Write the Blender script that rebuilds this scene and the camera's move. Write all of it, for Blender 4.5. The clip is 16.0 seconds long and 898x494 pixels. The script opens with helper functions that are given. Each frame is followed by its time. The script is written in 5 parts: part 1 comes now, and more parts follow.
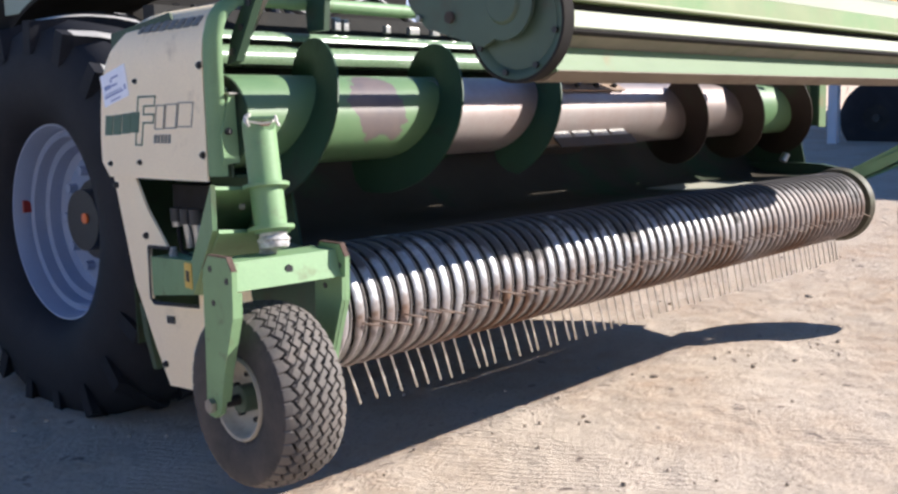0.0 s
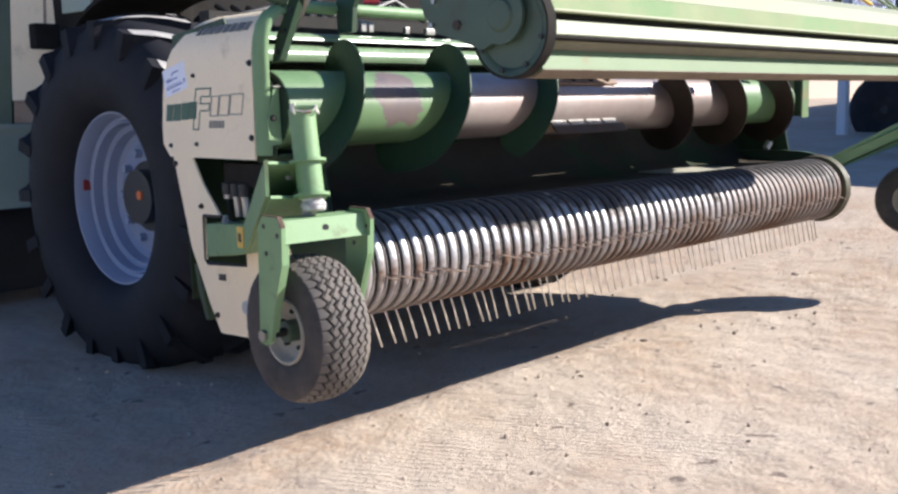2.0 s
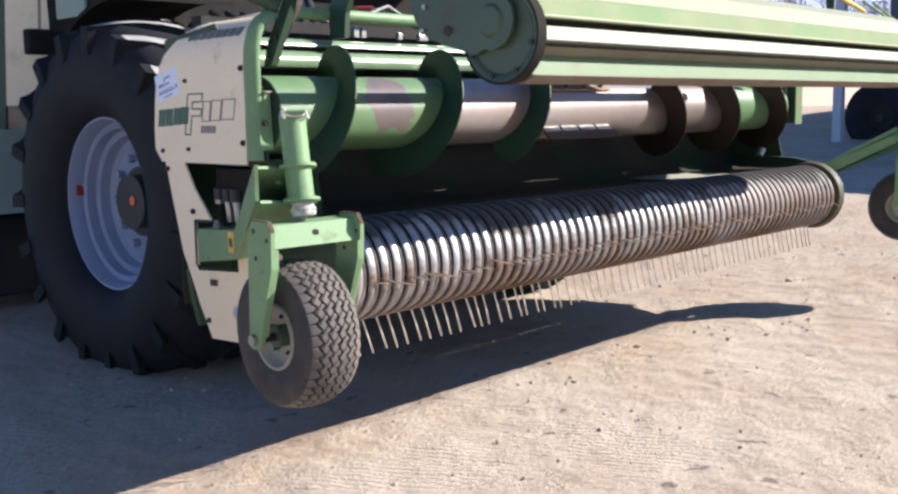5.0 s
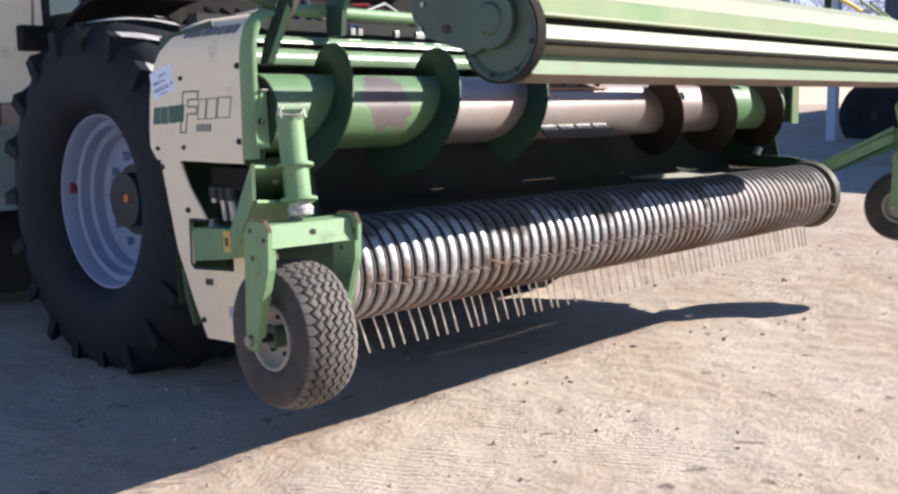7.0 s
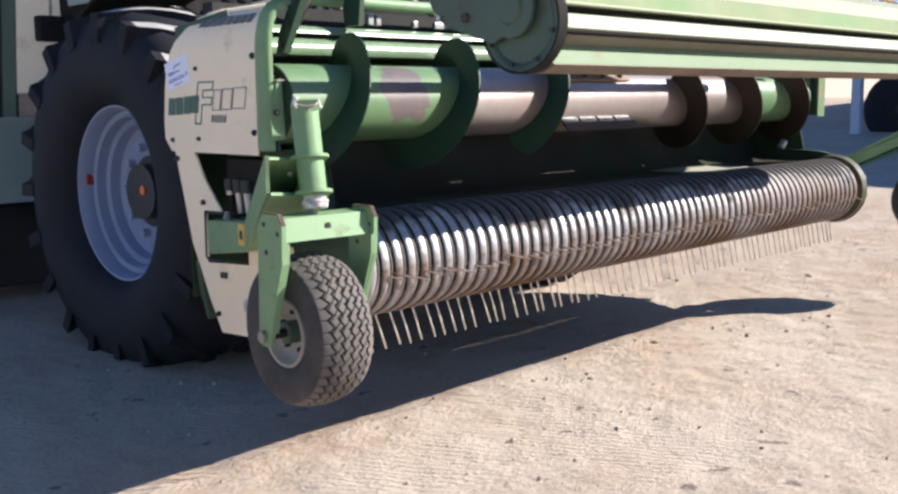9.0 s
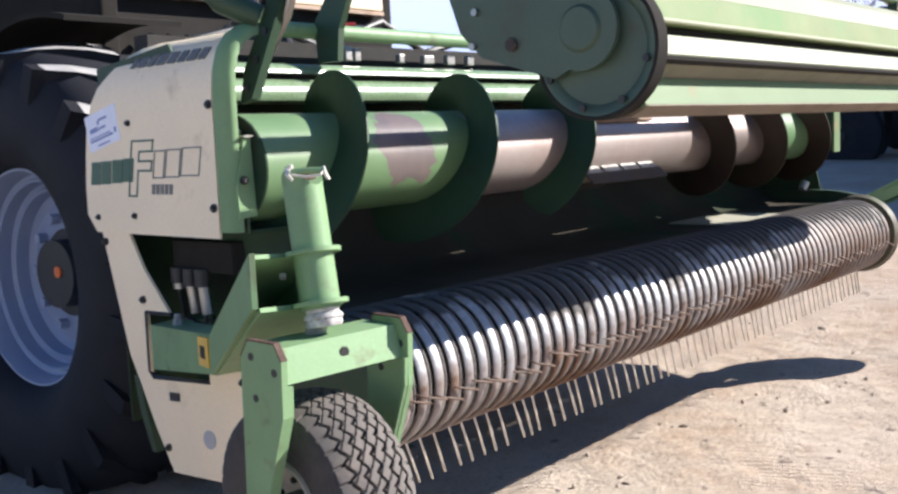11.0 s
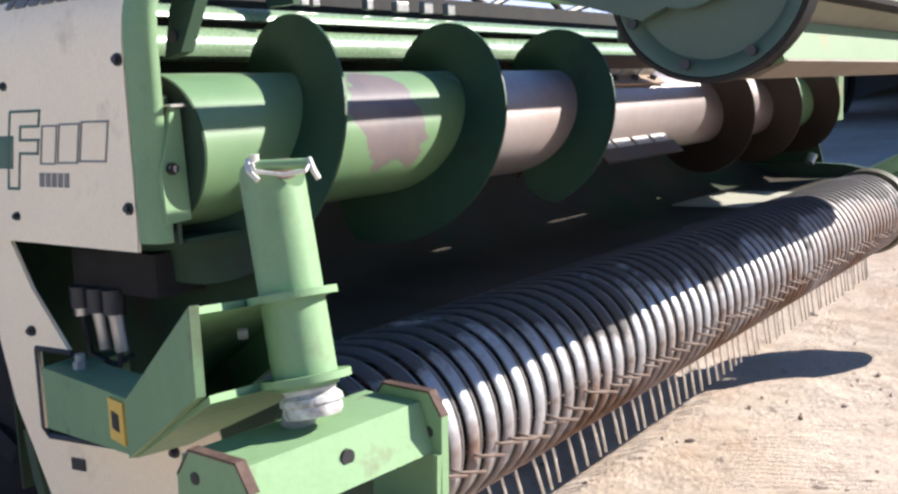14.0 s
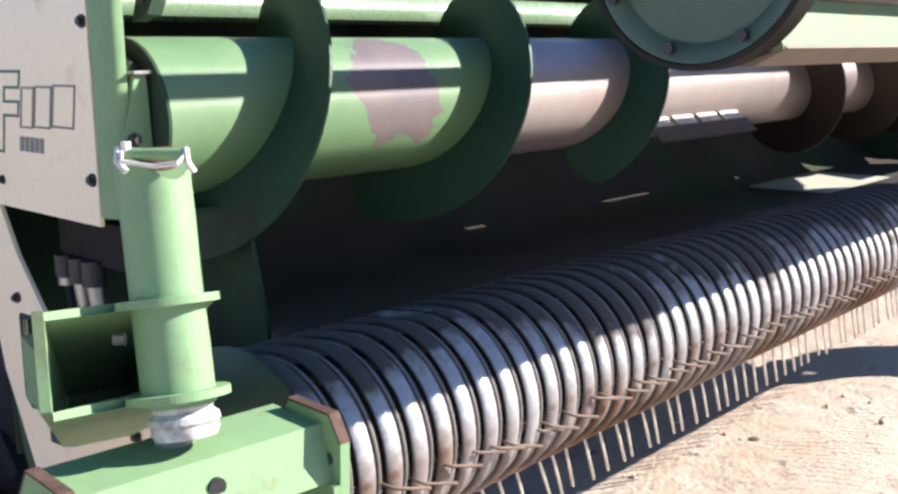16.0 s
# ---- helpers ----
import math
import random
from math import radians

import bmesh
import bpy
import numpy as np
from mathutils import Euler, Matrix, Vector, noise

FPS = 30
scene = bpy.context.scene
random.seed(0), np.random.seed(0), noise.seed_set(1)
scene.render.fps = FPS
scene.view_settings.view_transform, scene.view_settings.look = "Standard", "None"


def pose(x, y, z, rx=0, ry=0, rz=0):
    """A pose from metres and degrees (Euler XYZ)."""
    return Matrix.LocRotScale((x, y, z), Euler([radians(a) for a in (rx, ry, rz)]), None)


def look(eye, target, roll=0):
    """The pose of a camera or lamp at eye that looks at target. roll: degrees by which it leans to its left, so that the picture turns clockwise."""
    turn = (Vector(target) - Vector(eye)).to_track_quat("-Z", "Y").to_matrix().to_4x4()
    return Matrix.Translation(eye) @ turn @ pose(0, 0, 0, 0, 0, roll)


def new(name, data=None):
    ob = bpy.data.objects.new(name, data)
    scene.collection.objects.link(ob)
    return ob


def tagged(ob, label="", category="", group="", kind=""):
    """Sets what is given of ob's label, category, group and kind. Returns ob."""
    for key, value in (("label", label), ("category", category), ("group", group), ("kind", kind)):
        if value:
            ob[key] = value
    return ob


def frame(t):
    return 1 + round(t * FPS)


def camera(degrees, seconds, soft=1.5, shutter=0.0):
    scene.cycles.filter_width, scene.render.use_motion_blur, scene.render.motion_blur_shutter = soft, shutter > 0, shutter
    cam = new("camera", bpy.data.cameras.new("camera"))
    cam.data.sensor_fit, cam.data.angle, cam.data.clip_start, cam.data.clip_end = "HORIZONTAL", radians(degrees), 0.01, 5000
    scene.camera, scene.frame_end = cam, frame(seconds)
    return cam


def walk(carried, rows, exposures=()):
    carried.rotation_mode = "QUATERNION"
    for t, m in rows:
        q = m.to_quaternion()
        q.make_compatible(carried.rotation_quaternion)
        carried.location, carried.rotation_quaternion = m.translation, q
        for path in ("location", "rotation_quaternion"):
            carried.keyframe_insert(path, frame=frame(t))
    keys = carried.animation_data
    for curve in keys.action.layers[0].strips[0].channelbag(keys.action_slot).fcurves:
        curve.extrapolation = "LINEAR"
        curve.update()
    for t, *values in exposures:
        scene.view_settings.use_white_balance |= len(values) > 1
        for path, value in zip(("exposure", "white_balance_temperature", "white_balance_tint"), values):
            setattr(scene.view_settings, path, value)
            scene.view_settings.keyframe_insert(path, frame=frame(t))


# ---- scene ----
cam = camera(47.0, 16.0, soft=2.6)
PATH = [
    (0, (-1.625, -2.383, 1.359), (-0.1625, -1.0427, 1.1023), -1.34),
    (0.5, (-1.757, -2.628, 1.365), (-0.3564, -1.2206, 1.1241), -1.80),
    (1, (-1.885, -2.733, 1.374), (-0.4690, -1.3391, 1.1467), -1.11),
    (1.5, (-1.973, -2.772, 1.369), (-0.5393, -1.3993, 1.1221), -1.52),
    (2, (-2.002, -2.786, 1.359), (-0.5692, -1.4177, 1.0846), -1.12),
    (2.5, (-2.006, -2.799, 1.361), (-0.5678, -1.4352, 1.0955), -1.62),
    (3, (-2.001, -2.805, 1.351), (-0.5612, -1.4438, 1.0775), -0.93),
    (3.5, (-1.999, -2.807, 1.361), (-0.5604, -1.4427, 1.0987), -1.02),
    (4, (-1.990, -2.809, 1.353), (-0.5559, -1.4408, 1.0887), -1.12),
    (6.5, (-1.989, -2.780, 1.358), (-0.5447, -1.4209, 1.1009), -0.83),
    (7, (-1.982, -2.775, 1.359), (-0.5354, -1.4193, 1.0923), -0.83),
    (7.5, (-1.978, -2.766, 1.361), (-0.5326, -1.4102, 1.0913), -0.73),
    (8, (-1.975, -2.764, 1.358), (-0.5341, -1.4040, 1.0852), -0.73),
    (8.5, (-1.972, -2.759, 1.357), (-0.5421, -1.3874, 1.0840), -0.52),
    (9, (-1.932, -2.733, 1.355), (-0.5132, -1.3519, 1.0747), -0.71),
    (9.5, (-1.794, -2.629, 1.351), (-0.3974, -1.2264, 1.0622), 0.90),
    (10, (-1.668, -2.406, 1.359), (-0.2231, -1.0438, 1.1190), 0.57),
    (10.2, (-1.628, -2.310, 1.379), (-0.1681, -0.9586, 1.1743), -0.64),
    (12.3, (-1.390, -1.545, 1.417), (0.2300, -0.4058, 1.1340), -1.87),
    (12.5, (-1.378, -1.510, 1.417), (0.2462, -0.3818, 1.1184), -1.57),
    (13, (-1.294, -1.456, 1.420), (0.3357, -0.3320, 1.1373), -1.98),
    (13.5, (-1.141, -1.402, 1.427), (0.4917, -0.2855, 1.1327), -0.98),
    (14, (-1.067, -1.398, 1.421), (0.5444, -0.2482, 1.1329), -2.46),
    (14.5, (-1.020, -1.423, 1.436), (0.5761, -0.2659, 1.1006), -3.15),
    (15, (-0.912, -1.416, 1.443), (0.6229, -0.1797, 1.1045), -0.50),
    (15.5, (-0.867, -1.392, 1.450), (0.6652, -0.1640, 1.0685), -2.30),
    (16, (-0.803, -1.474, 1.446), (0.6493, -0.1486, 1.0793), -0.73),
]
walk(cam, [(t, look(eye, target, roll)) for t, eye, target, roll in PATH], exposures=((0, 1.17, 5450, 14), (10, 1.17, 5450, 14), (12.5, 1.36, 5450, 14), (14.5, 1.47, 5450, 14), (16, 1.64, 5450, 14)))

# ---- world, sun, exposure ----
SUN_DIR = Vector((0.68, -0.53, 0.51)).normalized()
world = bpy.data.worlds.new("sky")
scene.world = world
world.use_nodes = True
wn = world.node_tree.nodes
sky = wn.new("ShaderNodeTexSky")
sky.sky_type = "NISHITA"
sky.sun_disc = False
sky.sun_elevation = math.asin(SUN_DIR.z)
sky.sun_rotation = math.atan2(SUN_DIR.x, SUN_DIR.y)
sky.dust_density = 0.15
sky.ozone_density = 5.0
wn["Background"].inputs["Strength"].default_value = 0.055
world.node_tree.links.new(sky.outputs[0], wn["Background"].inputs["Color"])
sun = new("sun", bpy.data.lights.new("sun", "SUN"))
sun.data.energy, sun.data.angle, sun.data.color = 5.2, radians(0.5), (1.0, 0.86, 0.655)
sun.matrix_world = look(SUN_DIR * 30, (0, 0, 0))


# ---- materials ----
def ramp_mix(nt, fac, a, b):
    m = nt.nodes.new("ShaderNodeMix")
    m.data_type = "RGBA"
    if isinstance(fac, (int, float)):
        m.inputs[0].default_value = fac
    else:
        nt.links.new(fac, m.inputs[0])
    for k, v in ((6, a), (7, b)):
        if isinstance(v, tuple):
            m.inputs[k].default_value = (*v[:3], 1)
        else:
            nt.links.new(v, m.inputs[k])
    return m.outputs[2]


def noise_fac(nt, vec, scale, detail, lo, hi, rough=0.6):
    n = nt.nodes.new("ShaderNodeTexNoise")
    n.inputs["Scale"].default_value, n.inputs["Detail"].default_value = scale, detail
    n.inputs["Roughness"].default_value = rough
    nt.links.new(vec, n.inputs["Vector"])
    r = nt.nodes.new("ShaderNodeMapRange")
    r.inputs["From Min"].default_value, r.inputs["From Max"].default_value = lo, hi
    nt.links.new(n.outputs["Fac"], r.inputs["Value"])
    return r.outputs[0]


def calc(nt, op, a, b=0.0):
    m = nt.nodes.new("ShaderNodeMath")
    m.operation = op
    for k, v in ((0, a), (1, b)):
        if isinstance(v, (int, float)):
            m.inputs[k].default_value = v
        else:
            nt.links.new(v, m.inputs[k])
    return m.outputs[0]


def material(name, col, rough=0.5, metal=0.0, var=0.2, scale=6.0, stain=None, stain_lo=0.58, stain_hi=0.75,
             stain_scale=9.0, bump=0.15, bump_scale=60.0, coat=0.0, by_object=0.0, stain_rough=0.8, spec=0.5):
    """A worn surface: broad tone changes, fine grain, stains or rust with their own shapes, and a little relief."""
    m = bpy.data.materials.new(name)
    m.use_nodes = True
    nt = m.node_tree
    p = nt.nodes["Principled BSDF"]
    geo = nt.nodes.new("ShaderNodeTexCoord")
    vec = geo.outputs["Object"]
    broad = noise_fac(nt, vec, scale, 4, 0.3, 0.7)
    c = ramp_mix(nt, broad, tuple(v * (1 - var) for v in col), tuple(min(1, v * (1 + var * 0.6)) for v in col))
    grain = noise_fac(nt, vec, 140, 3, 0.3, 0.7)
    g = ramp_mix(nt, grain, tuple(v * 0.86 for v in col), tuple(min(1, v * 1.1) for v in col))
    c = ramp_mix(nt, 0.35, c, g)
    if by_object:
        info = nt.nodes.new("ShaderNodeObjectInfo")
        c = ramp_mix(nt, calc(nt, "MULTIPLY", info.outputs["Random"], by_object), c, tuple(v * 0.45 for v in col))
    rough_out = calc(nt, "MULTIPLY_ADD", grain, 0.12)
    rough_out.node.inputs[2].default_value = rough - 0.05
    metal_out = None
    if stain:
        f = noise_fac(nt, vec, stain_scale, 8, stain_lo, stain_hi, 0.7)
        if by_object:
            f = calc(nt, "MULTIPLY", f, calc(nt, "ADD", info.outputs["Random"], 0.25))
        c = ramp_mix(nt, f, c, stain)
        r2 = nt.nodes.new("ShaderNodeMix")
        nt.links.new(f, r2.inputs[0])
        nt.links.new(rough_out, r2.inputs[2])
        r2.inputs[3].default_value = stain_rough
        rough_out = r2.outputs[0]
        if metal:
            metal_out = calc(nt, "MULTIPLY", calc(nt, "SUBTRACT", 1.0, f), metal)
    nt.links.new(c, p.inputs["Base Color"])
    nt.links.new(rough_out, p.inputs["Roughness"])
    if metal_out:
        nt.links.new(metal_out, p.inputs["Metallic"])
    else:
        p.inputs["Metallic"].default_value = metal
    p.inputs["Coat Weight"].default_value = coat
    p.inputs["Specular IOR Level"].default_value = spec
    if bump:
        b = nt.nodes.new("ShaderNodeBump")
        b.inputs["Strength"].default_value, b.inputs["Distance"].default_value = bump, 0.004
        n = nt.nodes.new("ShaderNodeTexNoise")
        n.inputs["Scale"].default_value, n.inputs["Detail"].default_value = bump_scale, 5
        nt.links.new(vec, n.inputs["Vector"])
        nt.links.new(n.outputs["Fac"], b.inputs["Height"])
        nt.links.new(b.outputs[0], p.inputs["Normal"])
    return m


GREEN = (0.198, 0.312, 0.156)
M_GREEN = material("green_paint", GREEN, 0.5, 0, 0.18, 5, (0.15, 0.13, 0.085), 0.58, 0.80, 14, 0.08, 90, spec=0.3)
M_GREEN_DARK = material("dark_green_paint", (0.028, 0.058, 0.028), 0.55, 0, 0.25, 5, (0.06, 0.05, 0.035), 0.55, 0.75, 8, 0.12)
M_GREEN_PALE = material("sun_bleached_green_paint", (0.148, 0.212, 0.108), 0.55, 0, 0.14, 4, (0.30, 0.17, 0.11), 0.60, 0.85, 5, 0.1, spec=0.2)
M_GREEN_GLOSS = material("glossy_green_paint", (0.20, 0.285, 0.165), 0.27, 0, 0.22, 4, (0.27, 0.29, 0.23), 0.55, 0.8, 9, 0.10, coat=0.2)
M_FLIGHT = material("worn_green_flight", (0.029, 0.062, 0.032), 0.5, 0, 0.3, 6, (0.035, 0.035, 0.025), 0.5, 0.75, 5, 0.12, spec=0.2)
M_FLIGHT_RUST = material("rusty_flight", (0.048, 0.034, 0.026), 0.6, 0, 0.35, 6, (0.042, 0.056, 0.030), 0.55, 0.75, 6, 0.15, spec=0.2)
M_BEIGE = material("beige_paint", (0.90, 0.765, 0.545), 0.45, 0, 0.07, 3, (0.48, 0.39, 0.26), 0.58, 0.85, 6, 0.05)
M_BEIGE_PALE = material("pale_cream_paint", (0.335, 0.350, 0.240), 0.5, 0, 0.12, 3, (0.25, 0.27, 0.18), 0.62, 0.85, 7, 0.08, spec=0.2)
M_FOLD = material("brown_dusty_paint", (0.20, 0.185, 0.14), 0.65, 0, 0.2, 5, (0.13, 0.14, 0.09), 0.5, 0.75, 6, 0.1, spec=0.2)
M_TAN_GREEN = material("faded_olive_green_paint", (0.235, 0.275, 0.14), 0.55, 0, 0.15, 4, (0.19, 0.29, 0.14), 0.45, 0.7, 2.5, 0.1, spec=0.2)
M_GREY_GREEN = material("grey_green_paint", (0.065, 0.10, 0.068), 0.5, 0, 0.2, 5, (0.085, 0.05, 0.04), 0.55, 0.8, 4, 0.1)
M_BODY = material("faded_grey_green_body", (0.36, 0.43, 0.37), 0.5, 0, 0.12, 3, None, bump=0.05)
M_TAN = material("dusty_tan_steel", (0.34, 0.25, 0.18), 0.6, 0.2, 0.25, 6, (0.2, 0.11, 0.07), 0.5, 0.75, 9, 0.15)
M_TINE_RUST = material("rusty_tine_steel", (0.125, 0.084, 0.062), 0.6, 0.2, 0.3, 20, (0.10, 0.05, 0.03), 0.5, 0.7, 20, 0.05)
M_TINE = material("tine_steel", (0.72, 0.66, 0.59), 0.45, 0.4, 0.3, 20, (0.36, 0.22, 0.14), 0.58, 0.75, 20, 0.05)
M_GLINT = material("pale_edge_glint", (0.76, 0.72, 0.60), 0.5, 0, 0.15, 8, (0.4, 0.35, 0.25), 0.6, 0.8, 20, 0.1)
M_OLIVE = material("olive_dusty_paint", (0.085, 0.072, 0.042), 0.6, 0, 0.2, 6, (0.12, 0.15, 0.08), 0.5, 0.7, 9, 0.1)
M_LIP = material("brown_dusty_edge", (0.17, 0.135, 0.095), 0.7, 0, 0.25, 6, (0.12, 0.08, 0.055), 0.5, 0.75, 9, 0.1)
M_RUST = material("rust", (0.065, 0.032, 0.021), 0.8, 0, 0.35, 20, (0.11, 0.07, 0.05), 0.5, 0.7, 30, 0.3)
M_RUBBER = material("dusty_rubber", (0.032, 0.031, 0.032), 0.75, 0, 0.25, 8, (0.085, 0.073, 0.065), 0.45, 0.75, 7, 0.2, 80)
M_GROOVE = material("shaded_groove_rubber", (0.022, 0.021, 0.021), 0.9, 0, 0.2, 8, None, bump=0)
M_BLADE = material("dark_worn_blade", (0.06, 0.052, 0.048), 0.75, 0.0, 0.3, 6, (0.08, 0.05, 0.035), 0.5, 0.75, 9, 0.15, spec=0.2)
M_TREAD = material("worn_tread_rubber", (0.120, 0.106, 0.095), 0.8, 0, 0.2, 8, (0.20, 0.165, 0.135), 0.5, 0.8, 12, 0.25, 90)
M_RUBBER_BIG = material("black_rubber", (0.021, 0.0215, 0.026), 0.7, 0, 0.3, 5, (0.034, 0.033, 0.034), 0.55, 0.8, 5, 0.2, spec=0.2)
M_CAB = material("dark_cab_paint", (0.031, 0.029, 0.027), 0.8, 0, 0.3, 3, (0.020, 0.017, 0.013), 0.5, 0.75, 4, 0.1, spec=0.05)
M_LUG = material("dusty_lug_rubber", (0.017, 0.0175, 0.022), 0.65, 0, 0.3, 5, (0.030, 0.029, 0.030), 0.5, 0.8, 5, 0.2, spec=0.15)
M_LUG_FACE = material("sunlit_lug_face", (0.46, 0.44, 0.41), 0.6, 0, 0.2, 8, (0.22, 0.20, 0.18), 0.60, 0.75, 6, 0.2)
M_RIM = material("silver_rim_paint", (0.26, 0.305, 0.43), 0.4, 0, 0.08, 4, (0.3, 0.27, 0.24), 0.64, 0.85, 9, 0.05)
M_WALL_WHITE = material("pale_bounce_wall", (0.52, 0.505, 0.475), 0.85, 0, 0.08, 0.6, (0.6, 0.55, 0.5), 0.6, 0.8, 1.2, 0.3, 10)
M_CREAM_RIM = material("cream_rim_paint", (0.37, 0.345, 0.28), 0.5, 0, 0.12, 8, (0.16, 0.12, 0.09), 0.55, 0.8, 14, 0.1)
M_BLACK = material("black_plastic", (0.02, 0.02, 0.022), 0.5, 0, 0.2, 6, None, bump=0.1)
M_DARK = material("dark_grimy_steel", (0.028, 0.027, 0.026), 0.75, 0, 0.3, 5, (0.05, 0.038, 0.028), 0.55, 0.8, 6, 0.15, spec=0.2)
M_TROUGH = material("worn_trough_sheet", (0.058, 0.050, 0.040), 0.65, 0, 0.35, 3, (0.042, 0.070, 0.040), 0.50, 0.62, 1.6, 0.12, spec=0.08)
M_SUN_PATCH = material("pale_sun_patch", (0.42, 0.41, 0.33), 0.9, 0.0, 0.2, 6, (0.26, 0.26, 0.20), 0.55, 0.8, 4, 0.08, spec=0.0)
M_WHITE = material("white_nylon", (0.55, 0.54, 0.53), 0.5, 0, 0.25, 30, (0.20, 0.18, 0.16), 0.48, 0.68, 40, 0.5, 80)
M_CHROME = material("plated_steel", (0.38, 0.37, 0.35), 0.4, 1.0, 0.12, 20, (0.3, 0.22, 0.15), 0.6, 0.8, 30, 0.1)
M_PIN = material("bright_zinc_plating", (0.66, 0.63, 0.56), 0.4, 0.2, 0.15, 20, (0.35, 0.28, 0.2), 0.6, 0.8, 30, 0.1)
M_DECAL = material("dark_green_decal", (0.05, 0.11, 0.07), 0.5, 0, 0.1, 20, None, bump=0)
M_ZINC = material("dull_zinc", (0.33, 0.32, 0.30), 0.55, 0.3, 0.2, 20, (0.16, 0.12, 0.09), 0.5, 0.75, 30, 0.1)
M_SPACER = material("worn_spacer_steel", (0.30, 0.285, 0.27), 0.5, 0.5, 0.3, 12, (0.10, 0.06, 0.04), 0.45, 0.68, 8, 0.1)
M_DECAL_GREY = material("grey_decal", (0.17, 0.17, 0.16), 0.5, 0, 0.1, 20, None, bump=0)
M_STICKER = material("pale_sticker", (0.80, 0.82, 0.95), 0.4, 0, 0.06, 20, None, bump=0)
M_COVER = material("pale_grey_cover", (0.42, 0.42, 0.43), 0.5, 0, 0.1, 20, None, bump=0)
M_STICKER_INK = material("blue_sticker_ink", (0.22, 0.27, 0.52), 0.5, 0, 0.1, 20, None, bump=0)
M_YELLOW = material("yellow_decal", (0.70, 0.47, 0.09), 0.5, 0, 0.12, 20, (0.35, 0.2, 0.1), 0.6, 0.8, 40, bump=0)
M_ORANGE = material("orange_cap", (0.75, 0.16, 0.03), 0.4, 0, 0.1, 20, None, bump=0)
M_RED = material("red_reflector", (0.28, 0.03, 0.025), 0.35, 0, 0.1, 20, None, bump=0)
M_CONCRETE = material("pale_rendered_wall", (0.50, 0.41, 0.34), 0.85, 0, 0.12, 0.6, (0.5, 0.36, 0.3), 0.5, 0.7, 1.2, 0.3, 10)
M_SHED = material("blue_grey_sheet_metal", (0.10, 0.115, 0.15), 0.55, 0, 0.15, 1, None, bump=0.1)
M_POST = material("painted_post", (0.55, 0.58, 0.66), 0.5, 0, 0.1, 2, (0.35, 0.33, 0.3), 0.6, 0.8, 3, 0.1)
M_BARK = material("grey_bark", (0.30, 0.28, 0.31), 0.9, 0, 0.3, 4, None, bump=0.4)
M_TWIG = material("dry_leaves", (0.36, 0.33, 0.38), 0.8, 0, 0.3, 4, None, bump=0)


def calc_vec(nt, vec, by):
    m = nt.nodes.new("ShaderNodeVectorMath")
    m.operation = "MULTIPLY"
    nt.links.new(vec, m.inputs[0])
    m.inputs[1].default_value = by
    return m.outputs[0]


